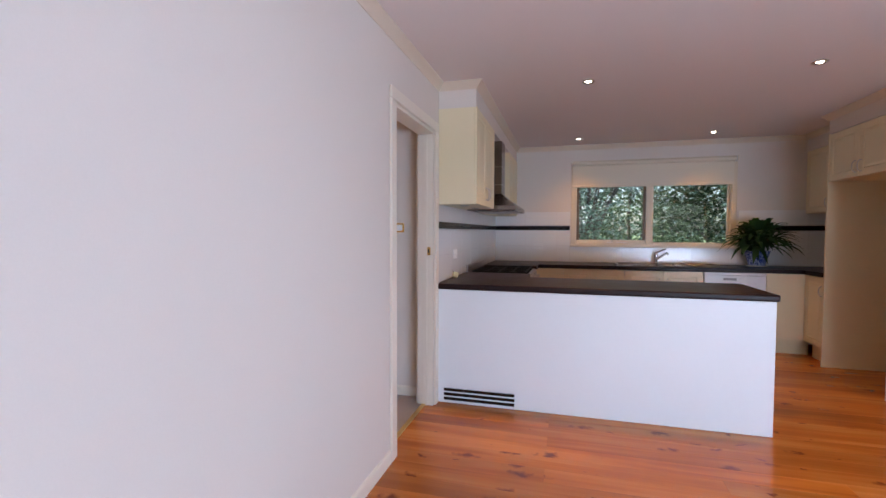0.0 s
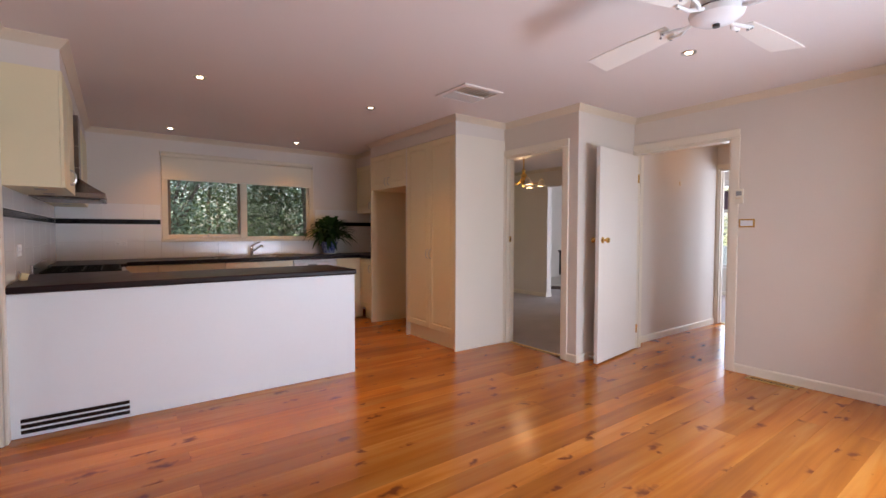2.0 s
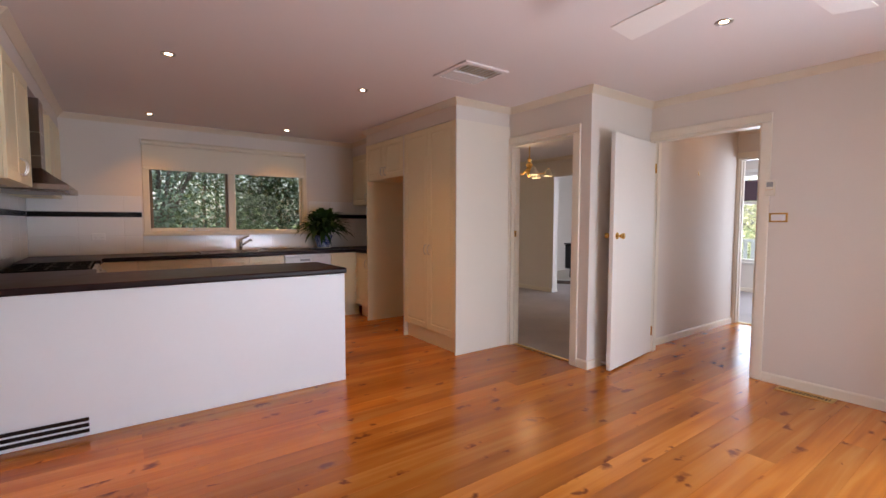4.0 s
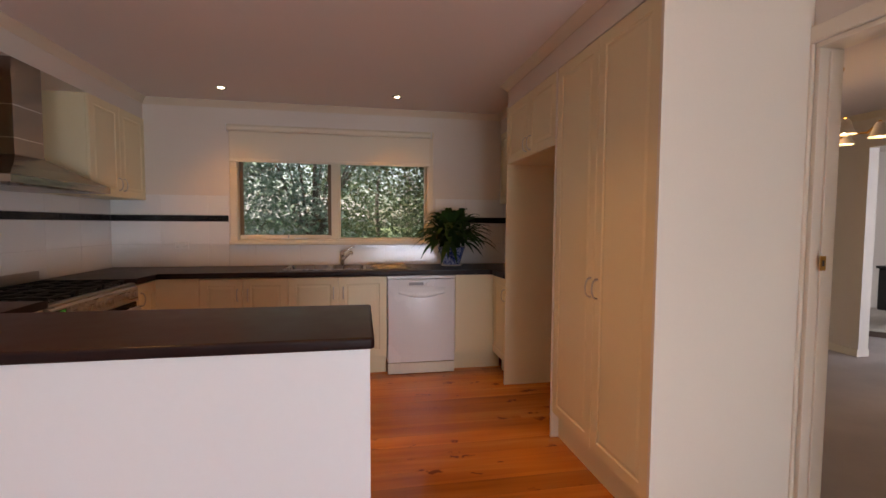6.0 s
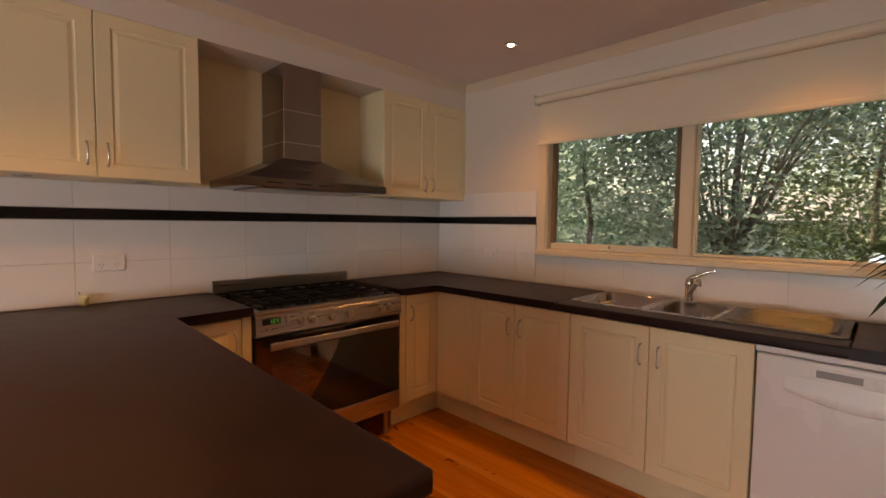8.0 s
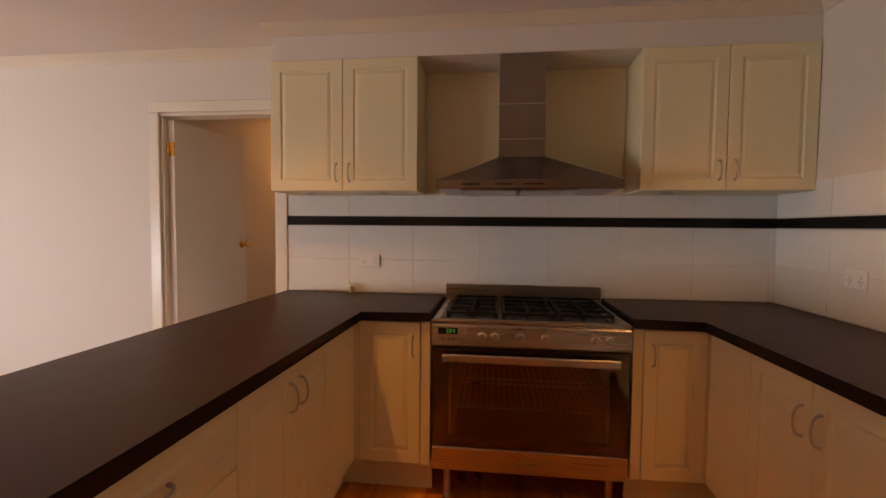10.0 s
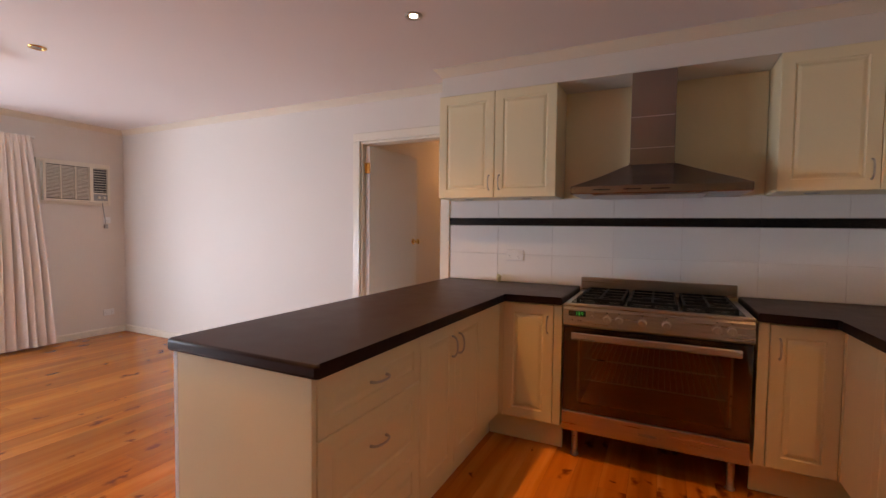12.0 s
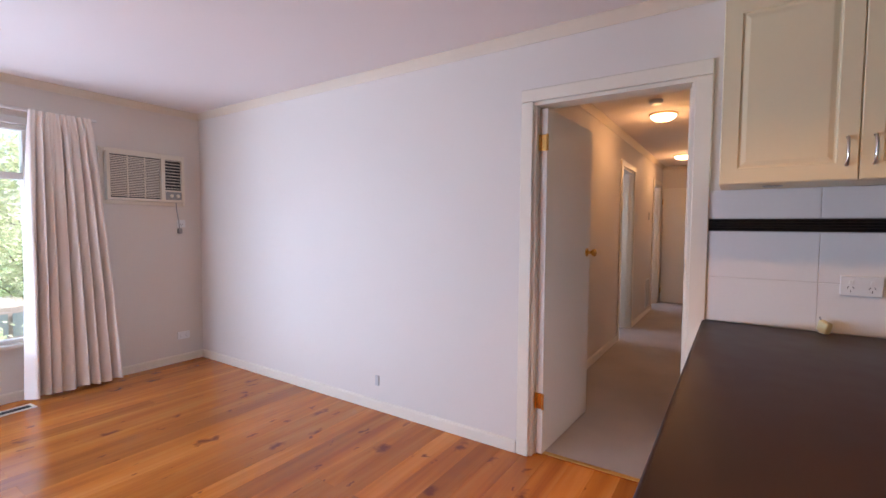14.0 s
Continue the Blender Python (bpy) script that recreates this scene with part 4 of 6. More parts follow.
part("architrave", block(x0 - 0.01, x1 + 0.01, yo, YN - 0.0005, z1, z1 + 0.05, 0.004), M_WINPAINT, win)
part("window_sill", block(x0 - 0.01, x1 + 0.01, yo - 0.016, YN - 0.0005, z0 - 0.004, z0 + 0.030, 0.006, 2), M_WINPAINT, win)
for a, b in ((0.331, 0.352), (2.108, 2.164)):
    part("jamb_lining", block(a, b, YN + 0.0005, YN + 0.13, 1.126, 2.149, 0.002), M_WINPAINT, win)
part("sill_lining", block(0.353, 2.107, YN + 0.0005, YN + 0.13, 1.126, 1.148, 0.002), M_WINPAINT, win)
part("head_lining", block(0.353, 2.107, YN + 0.0005, YN + 0.13, 2.127, 2.149, 0.002), M_WINPAINT, win)
part("mullion", block(1.185, 1.255, YN + 0.030, YN + 0.125, 1.149, 2.126, 0.005), M_WINPAINT, win)


def sash(a, b, lo, hi, y, bar, opens):
    s = part("sash", block(a, b, y, y + 0.035, lo, lo + bar + (0.012 if opens else 0), 0.004), M_WINPAINT, win)
    part("rail", block(a, b, y, y + 0.035, hi - bar, hi, 0.004), M_WINPAINT, s)
    for p in (a, b - bar):
        part("stile", block(p, p + bar, y + 0.001, y + 0.034, lo + bar, hi - bar, 0.003), M_SASH if opens else M_WINPAINT, s)
    g = part("pane", block(a + bar, b - bar, y + 0.015, y + 0.019, lo + bar, hi - bar, 0), M_GLASS, s, "clear window pane")
    g.visible_shadow = False
    return s


s1 = sash(0.354, 1.184, 1.150, 2.125, YN + 0.05, 0.030, True)
sash(1.256, 2.106, 1.150, 2.125, YN + 0.05, 0.016, False)
for xx, w in ((0.72, 0.08), (0.84, 0.13)):
    part("window_winder", block(xx, xx + w, YN + 0.018, YN + 0.034, 1.157, 1.166, 0.003), M_PLASTIC, s1, "white plastic window winder")
part("winder_knob", tube(bmesh.new(), [(0.79, YN + 0.03, 1.166), (0.79, YN + 0.022, 1.185)], 0.006), M_GREY, s1)

bl = thing("roller_blind", Matrix(), "cream roller blind drawn a third of the way down", "blind")
part("roller", tube(bmesh.new(), [(0.286, 6.487, 2.160), (2.136, 6.487, 2.160)], 0.028, 16), M_BLIND, bl, "", True)
part("fabric", block(0.294, 2.129, 6.514, 6.5165, 1.888, 2.165, 0), M_BLIND, bl)
part("bottom_rail", block(0.291, 2.132, 6.504, 6.5235, 1.860, 1.889, 0.006, 2), M_BLIND, bl)
for x in (0.280, 2.137):
    part("bracket", block(x, x + 0.005, 6.455, YN - 0.0155, 2.128, 2.192, 0.001), M_PLASTIC, bl)

# ---- potted plant ----
pl = thing("potted_plant", pose(2.318, 6.33, BT), "dark green peace lily in a blue and white glazed pot", "plant")
bm = bmesh.new()
lathe(bm, [(0.078, 0.0), (0.086, 0.012), (0.082, 0.024), (0.092, 0.060), (0.112, 0.120), (0.122, 0.155), (0.130, 0.168), (0.131, 0.178), (0.122, 0.180), (0.116, 0.165), (0.105, 0.150)], 32)
part("pot", bm, M_POT, pl, "blue and white glazed ceramic pot", True)
part("saucer", lathe(bmesh.new(), [(0.075, 0.0005), (0.100, 0.004), (0.108, 0.018), (0.103, 0.018), (0.090, 0.010)], 28), M_CREAMPL, pl, "", True)
part("soil", lathe(bmesh.new(), [(0.104, 0.140), (0.104, 0.152), (0.05, 0.160), (0.001, 0.161)], 20), M_SOIL, pl)


def strap_leaf(bm, base, heading, reach, rise, width, droop, fold=0.25, n=9):
    """A long leaf on a stalk that arches out and droops."""
    d = Vector((math.cos(heading), math.sin(heading), 0))
    s = Vector((-d.y, d.x, 0))
    rows = []
    for i in range(n + 1):
        u = i / n
        p = Vector(base) + d * (reach * u ** 1.15) + Vector((0, 0, rise * math.sin(min(u, 1) * math.pi * 0.55) - droop * u ** 3))
        if u < 0.30:
            w = 0.0035
        else:
            v = (u - 0.30) / 0.70
            w = width * (math.sin(math.pi * min(1, v ** 0.75)) ** 0.8) * 0.5 + 0.001
        rows.append((p - s * w + Vector((0, 0, w * fold)), p, p + s * w + Vector((0, 0, w * fold))))
    vs = [[bm.verts.new(q) for q in r] for r in rows]
    for a, b in zip(vs, vs[1:]):
        for k in range(2):
            bm.faces.new((a[k], a[k + 1], b[k + 1], b[k]))


rng = random.Random(4)
for i in range(240):
    bm = bmesh.new()
    up = rng.random()
    way = rng.uniform(0, 2 * math.pi)
    reach = 0.10 + 0.27 * math.sqrt(1 - up * up) + rng.uniform(-0.05, 0.05)
    rise = 0.12 + 0.25 * up + rng.uniform(-0.04, 0.05)
    out = (rng.uniform(-0.06, 0.06), rng.uniform(-0.06, 0.06), 0.155)
    if math.sin(way) > 0.2:
        reach = min(reach, 0.15)
    strap_leaf(bm, out, way, reach, rise, rng.uniform(0.045, 0.075), (0.03 + 0.14 * (1 - up)) * rng.uniform(0.4, 1.3))
    part("leaf", bm, M_LEAF_YELLOW if i in (17, 58) else M_LEAF, pl, "", True)

# ---- small things on benches and walls ----


def outlet(m, w, h, label, material, n=2, plate_only=False, name="power_point"):
    root = thing(name, m, label, "power outlet" if n else "switch plate")
    pl_ = part("plate", block(-w / 2, w / 2, -0.009, -0.0006, -h / 2, h / 2, 0.003, 2), material, root)
    if plate_only:
        part("insert", block(-w * 0.39, w * 0.39, -0.0105, -0.0091, -h * 0.33, h * 0.33, 0.0005), M_PLASTIC, pl_, "white switch insert")
    for i in range(n):
        cx = (i - (n - 1) / 2) * w / max(n, 1)
        part("rocker", block(cx - 0.006, cx + 0.006, -0.0135, -0.0106 if plate_only else -0.0092, h * 0.08, h * 0.30, 0.001), M_PLASTIC, pl_)
        if not plate_only:
            for dx, dz, rot in ((-0.008, -0.006, 30), (0.008, -0.006, -30), (0.0, -0.020, 0)):
                part("pin_slot", block(-0.001, 0.001, -0.0096, -0.0088, -0.0045, 0.0045, 0), M_DKGREY, pl_, m=pose(cx + dx, 0, dz, 0, rot, 0))
    return root


outlet(pose(XW + 0.009, 4.235, 1.102, 0, 0, 90), 0.128, 0.078, "white double power point on the tiles", M_PLASTIC)
outlet(pose(-0.13, YN - 0.009, 1.098), 0.120, 0.078, "white double power point on the tiles beside the window", M_PLASTIC)
outlet(pose(2.60, YN - 0.009, 1.098), 0.120, 0.078, "white double power point behind the plant", M_PLASTIC)
outlet(pose(-0.52, YS, 0.255, 0, 0, 180), 0.115, 0.072, "white power point low on the wall below the air conditioner", M_PLASTIC)
outlet(pose(-0.52, YS, 1.335, 0, 0, 180), 0.075, 0.072, "white power point below the air conditioner", M_PLASTIC, 1)
outlet(pose(XW, 1.69, 0.215, 0, 0, 90), 0.034, 0.075, "small grey aerial socket low on the wall", M_LTGREY, 0, name="aerial_socket")
outlet(pose(XE, 1.69, 1.308, 0, 0, -90), 0.122, 0.072, "polished brass switch plate with two rockers", M_BRASS, 2, True, name="light_switch")
outlet(pose(-1.045, 3.76, 1.322), 0.115, 0.072, "polished brass switch plate with white rocker", M_BRASS, 1, True, name="light_switch")
th = thing("thermostat", pose(XE, 1.75, 1.54, 0, 0, -90), "cream wall thermostat with a small grey display", "thermostat")
part("case", block(-0.034, 0.034, -0.024, -0.001, -0.062, 0.062, 0.005, 2), M_CREAMPL, th)
part("screen", block(-0.022, 0.022, -0.0255, -0.0235, 0.008, 0.045, 0.001), M_GREY, th)
part("flap_line", block(-0.026, 0.026, -0.0252, -0.0235, -0.016, -0.013, 0.0005), M_BRASS, th)
ds = thing("door_stop", pose(3.482, 2.726, 0.035), "small white door stop screwed to the skirting", "door stop")
part("shaft", lathe(bmesh.new(), [(0.013, 0.0005), (0.010, 0.008), (0.008, 0.030), (0.012, 0.040)], 14), M_PLASTIC, ds, "", True, pose(0, 0, 0, 90))
part("buffer", lathe(bmesh.new(), [(0.014, 0.0405), (0.014, 0.052), (0.010, 0.056), (0.001, 0.057)], 14), M_WHITE, ds, "", True, pose(0, 0, 0, 90))
hk = thing("picture_hook", pose(5.315, 2.80, 1.812), "small brass picture hook on the hall wall", "hook")
part("plate", block(-0.008, 0.008, -0.003, -0.0005, -0.022, 0.022, 0.001), M_BRASS, hk)
part("hook", tube(bmesh.new(), [(0, -0.002, -0.012), (0, -0.012, -0.022), (0, -0.016, -0.012)], 0.002, 6), M_BRASS, hk)
tg = thing("plug_block", pose(-0.668, 4.125, BT, 0, 0, 35), "small cream plastic block standing on the worktop", "block")
bm = block(-0.022, 0.022, -0.013, 0.013, 0.004, 0.05, 0.005, 2)
bmesh.ops.rotate(bm, verts=bm.verts[:], cent=(0, 0, 0.02), matrix=Matrix.Rotation(radians(16), 3, "Y"))
part("case", bm, M_PLUG, tg)
part("pin", tube(bmesh.new(), [(-0.012, 0, 0.045), (-0.022, 0.0, 0.064)], 0.003, 6), M_GREY, tg)
part("foot", block(-0.014, 0.016, -0.011, 0.011, 0.0005, 0.006, 0.001), M_CREAMPL, tg)

# ---- splashback tiles ----
TL, TH, GAP = 0.40, 0.203, 0.0022


def tile_mesh(w, h, y0=0.0025, y1=0.0085):
    bm = bmesh.new()
    b = 0.0014
    loft(bm, [[(0, -y0, 0), (w, -y0, 0), (w, -y0, h), (0, -y0, h)], [(0, -y1 + 0.0015, 0), (w, -y1 + 0.0015, 0), (w, -y1 + 0.0015, h), (0, -y1 + 0.0015, h)],
              [(b, -y1, b), (w - b, -y1, b), (w - b, -y1, h - b), (b, -y1, h - b)]], False, True)
    return finish("tile", bm, M_TILE)


def ribbed_mesh(w, h):
    bm = bmesh.new()
    prof = [(-0.0025, 0.0)]
    n = 5
    for i in range(n):
        z = i * h / n
        prof += [(-0.006, z + 0.001), (-0.0125, z + h / n * 0.3), (-0.0125, z + h / n * 0.7), (-0.006, z + h / n - 0.001)]
    prof.append((-0.0025, h))
    extrude_profile(bm, prof, 0, w)
    return finish("border_tile", bm, M_TILEDK)


meshes = {}


def lay_tiles(root, a0, a1, rows, start):
    """Tiles on one wall; local x along it. rows: (bottom, top, border or not)."""
    for z0, z1, border in rows:
        step = 0.20 if border else TL
        c = start - math.ceil((start - a0) / step) * step
        while c < a1 - 0.002:
            p, q = max(c, a0), min(c + step, a1)
            if q - p > 0.012:
                gap = 0.0002 if border else GAP
                key = (round(q - p, 3), round(z1 - z0, 3), border)
                if key not in meshes:
                    meshes[key] = (ribbed_mesh if border else tile_mesh)(q - p - gap, z1 - z0 - (0 if border else GAP))
                ob = new("border_tile" if border else "tile", meshes[key])
                ob.parent = root
                ob.matrix_basis = pose(p + gap / 2, 0, z0 + (0 if border else GAP / 2))
            c += step


ZR = [(BT + 0.001, 1.108, False), (1.108, 1.311, False), (1.314, 1.372, True), (1.375, 1.498, False)]
ZN = ZR[:3] + [(1.375, 1.552, False)]
sw = thing("splashback_west", pose(XW, 0, 0, 0, 0, 90), "large white gloss tiles with a black ribbed border", "splashback", kind="structure")
part("grout_bed", box(bmesh.new(), 3.692, YN - 0.001, -0.0055, -0.001, BT + 0.001, 1.499), M_GROUT, sw)
lay_tiles(sw, 3.692, YN - 0.0005, ZR, 4.903)
sn = thing("splashback_north", pose(0, YN, 0), "large white gloss tiles with a black ribbed border around the window", "splashback", kind="structure")
bm = bmesh.new()
box(bm, XW + 0.009, 0.271, -0.0055, -0.001, BT + 0.001, 1.553)
box(bm, 0.272, 2.189, -0.0055, -0.001, BT + 0.001, 1.099)
box(bm, 2.191, 3.288, -0.0055, -0.001, BT + 0.001, 1.553)
part("grout_bed", bm, M_GROUT, sn)
lay_tiles(sn, XW + 0.0088, 0.270, ZN, -0.30)
lay_tiles(sn, 0.273, 2.188, [(BT + 0.001, 1.099, False)], -0.30)
lay_tiles(sn, 2.192, 3.287, ZN, -0.30)
se = thing("splashback_east", pose(3.29, 0, 0, 0, 0, -90), "large white gloss tiles with a black ribbed border", "splashback", kind="structure")
part("grout_bed", box(bmesh.new(), -YN + 0.012, -5.575, -0.0055, -0.001, BT + 0.001, 1.505), M_GROUT, se)
lay_tiles(se, -YN + 0.016, -5.576, ZR, -6.3)

# ---- ceiling: downlights, vents, fan ----


def downlight(x, y, lit, label, watts=LAMP_W):
    root = thing("downlight", pose(x, y, H), label, "downlight", "ceiling downlights")
    bm = bmesh.new()
    lathe(bm, [(0.030, -0.0005), (0.046, -0.0005), (0.047, -0.004), (0.043, -0.008), (0.034, -0.007), (0.031, -0.003)], 28, caps=(False, False))
    part("trim_ring", bm, M_NICKEL if lit else M_BRASS, root, "satin metal ring", True)
    part("reflector", lathe(bmesh.new(), [(0.0305, -0.0045), (0.026, -0.0025), (0.021, -0.0015)], 24, caps=(False, False)), M_LAMP_OFF, root, "", True)
    part("lens", lathe(bmesh.new(), [(0.021, -0.001), (0.0205, -0.0035), (0.013, -0.006), (0.001, -0.007)], 24), M_LAMP_ON if lit else M_LAMP_OFF, root, "", True)
    if lit:
        li = bpy.data.lights.new("downlight_beam", "SPOT")
        li.energy, li.color, li.spot_size, li.spot_blend, li.shadow_soft_size = watts, WARM, radians(108), 1.0, 0.03
        lo = new("downlight_beam", li)
        lo.matrix_basis = pose(x, y, H - 0.012)


for x, y in ((0.355, 6.085), (1.778, 6.075), (0.370, 3.985), (1.797, 3.972), (2.87, 1.57)):
    downlight(x, y, True, "small lit halogen downlight in a satin ring", LAMP_W * (0.29 if y > 6 else 0.11 if y < 3 else 0.70 if x < 1 else 0.38))
for x, y in ((0.998, 1.61), (0.967, 0.376)):
    downlight(x, y, False, "small unlit halogen downlight in a gold ring")

cv = thing("ceiling_vent", pose(2.268, 3.09, H, 0, 0, 0), "white square air-conditioning vent in the ceiling", "vent")
bm = bmesh.new()
loft(bm, [rect(-0.205, 0.205, -0.205, 0.205, -0.0006), rect(-0.203, 0.203, -0.203, 0.203, -0.012), rect(-0.172, 0.172, -0.172, 0.172, -0.016), rect(-0.170, 0.170, -0.170, 0.170, -0.004)], False, False)
part("vent_frame", bm, M_CEIL, cv)
part("backing", box(bmesh.new(), -0.171, 0.171, -0.171, 0.171, -0.004, -0.0008), M_CREAMPL, cv)
for half in (-1, 1):
    for i in range(9):
        bm = bmesh.new()
        a = -0.152 + i * 0.038
        p, q = (-0.170, -0.003) if half < 0 else (0.003, 0.170)
        loft(bm, [[(a, y, -0.006), (a + 0.003, y, -0.006), (a + half * 0.016 + 0.003, y, -0.017), (a + half * 0.016, y, -0.017)] for y in (p, q)])
        part("slat", bm, M_PLASTIC, cv)
part("divider", box(bmesh.new(), -0.171, 0.171, -0.003, 0.003, -0.017, -0.005), M_PLASTIC, cv)
hv = thing("manhole_cover", pose(1.10, -0.15, H), "white ceiling hatch with a thin shadow gap", "ceiling hatch")
part("cover", block(-0.24, 0.24, -0.15, 0.15, -0.014, -0.005, 0.002), M_CEIL, hv)
part("shadow_gap", box(bmesh.new(), -0.222, 0.222, -0.132, 0.132, -0.0048, -0.0006), M_LTGREY, hv)

fn = thing("ceiling_fan", pose(1.90, 1.00, H), "white four-blade ceiling fan at rest", "ceiling fan")
part("canopy", lathe(bmesh.new(), [(0.065, -0.0006), (0.066, -0.02), (0.040, -0.055), (0.018, -0.062)], 28), M_WHITE, fn, "", True)
part("rod", tube(bmesh.new(), [(0, 0, -0.055), (0, 0, -0.17)], 0.013, 12), M_WHITE, fn, "", True)
part("motor", lathe(bmesh.new(), [(0.030, -0.155), (0.075, -0.163), (0.098, -0.182), (0.102, -0.214), (0.090, -0.222)], 32), M_WHITE, fn, "", True)
part("motor_gap", lathe(bmesh.new(), [(0.082, -0.223), (0.082, -0.231)], 28), M_DKGREY, fn)
part("hub_cap", lathe(bmesh.new(), [(0.092, -0.232), (0.106, -0.242), (0.100, -0.262), (0.068, -0.282), (0.025, -0.290), (0.001, -0.291)], 32), M_WHITE, fn, "", True)
part("pull_switch", lathe(bmesh.new(), [(0.014, -0.302), (0.014, -0.286), (0.001, -0.286)], 12, 0.0, 0.0), M_DKGREY, fn, "", True)
for i in range(4):
    a = -6 + 90 * i
    m = pose(0, 0, -0.236, 0, 3.0, a)
    bm = bmesh.new()
    outline = []
    for k in range(11):
        u = k / 10
        outline.append((0.20 + 0.43 * u, 0.050 + 0.022 * math.sin(u * math.pi * 0.55)))
    rings = []
    for x, w in outline:
        tilt = 0.18
        rings.append([(x, -w, -w * tilt), (x, w, w * tilt), (x, w, w * tilt + 0.006), (x, -w, -w * tilt + 0.006)])
    loft(bm, rings)
    bl_ = part("blade", bm, M_FANBLADE, fn, "cream cane-look fan blade", m=m)
    ir = bmesh.new()
    tube(ir, [(0.085, 0, -0.004), (0.13, 0.0, -0.016), (0.17, 0.022, -0.014), (0.235, 0.030, -0.001)], [0.010, 0.009, 0.008, 0.007], 8)
    tube(ir, [(0.13, 0.0, -0.016), (0.17, -0.022, -0.022), (0.235, -0.030, -0.012)], [0.009, 0.008, 0.007], 8)
    irn = part("blade_iron", ir, M_WHITE, bl_, "white scrolled blade bracket", True)
    for x, y, z in ((0.225, 0.030, -0.009), (0.225, -0.030, -0.020), (0.255, 0.0, -0.007)):
        part("screw", lathe(bmesh.new(), [(0.006, z - 0.003), (0.006, z + 0.004), (0.001, z + 0.004)], 10, x, y), M_GREY, bl_)


def floor_register(x, y, turn, metal):
    root = thing("floor_vent", pose(x, y, 0.001, 0, 0, turn), "brass-coloured heating register let into the floor", "floor vent", "floor heating vents")
    bm = bmesh.new()
    L, Wd = 0.175, 0.055
    loft(bm, [rect(-L, L, -Wd, Wd, 0.0), rect(-L + 0.003, L - 0.003, -Wd + 0.003, Wd - 0.003, 0.005), rect(-L + 0.022, L - 0.022, -Wd + 0.022, Wd - 0.022, 0.005), rect(-L + 0.023, L - 0.023, -Wd + 0.023, Wd - 0.023, 0.001)], False, False)
    part("vent_frame", bm, M_BRASS if metal is M_BRASS else M_CREAMPL, root)
    part("backing", box(bmesh.new(), -L + 0.022, L - 0.022, -Wd + 0.022, Wd - 0.022, 0.0002, 0.0012), M_BLACK, root)
    for i in range(14):
        cx = -L + 0.034 + i * (2 * L - 0.068) / 13
        part("slat", box(bmesh.new(), cx - 0.003, cx + 0.003, -Wd + 0.022, Wd - 0.022, 0.0013, 0.0042), metal, root)
    part("centre_bar", box(bmesh.new(), -L + 0.022, L - 0.022, -0.003, 0.003, 0.0043, 0.0056), metal, root)


floor_register(0.82, -0.41, 5, M_DKGREY)
floor_register(4.13, 1.45, 90, M_BRASS)

# ---- south window, curtain, air conditioner ----
ws = thing("window_2", Matrix(), "wide white timber window with a transom", "window", kind="structure")
wx0, wx1, wz0, wz1 = 0.56, 3.90, 0.43, 2.06
for a, b in ((wx0 - 0.055, wx0), (wx1, wx1 + 0.055)):
    part("architrave", block(a, b, YS + 0.0005, YS + 0.018, wz0, wz1 + 0.055, 0.004), M_WINWHITE, ws)
part("architrave", block(wx0, wx1, YS + 0.0005, YS + 0.018, wz1, wz1 + 0.055, 0.004), M_WINWHITE, ws)
part("window_sill", block(wx0 - 0.06, wx1 + 0.06, YS - 0.11, YS + 0.038, wz0 - 0.026, wz0 - 0.001, 0.005, 2), M_WINWHITE, ws)
for a, b in ((wx0 + 0.001, wx0 + 0.04), (1.48, 1.53), (2.43, 2.48), (wx1 - 0.04, wx1 - 0.001)):
    part("post", block(a, b, YS - 0.10, YS - 0.02, wz0, wz1 - 0.04, 0.004), M_WINWHITE, ws)
part("head", block(wx0 + 0.001, wx1 - 0.001, YS - 0.10, YS - 0.02, wz1 - 0.039, wz1 - 0.001, 0.004), M_WINWHITE, ws)
for a, b in ((wx0 + 0.04, 1.48), (1.53, 2.43), (2.48, wx1 - 0.04)):
    part("transom", block(a, b, YS - 0.095, YS - 0.025, 1.655, 1.705, 0.004), M_WINWHITE, ws)
    part("bottom_rail", block(a, b, YS - 0.09, YS - 0.03, wz0, wz0 + 0.03, 0.004), M_WINWHITE, ws)
    for lo, hi in ((wz0 + 0.03, 1.655), (1.705, wz1 - 0.04)):
        g = part("pane", block(a, b, YS - 0.062, YS - 0.058, lo, hi, 0), M_GLASS, ws, "clear window pane")
        g.visible_shadow = False
rl = thing("curtain_rail", Matrix(), "white curtain track above the window", "curtain rail")
part("track", block(0.16, 4.17, YS + 0.055, YS + 0.085, 2.150, 2.172, 0.003), M_WINWHITE, rl)
for x in (0.5, 1.5, 2.5, 3.5):
    part("bracket", block(x - 0.01, x + 0.01, YS + 0.001, YS + 0.054, 2.154, 2.168, 0.001), M_WINWHITE, rl)


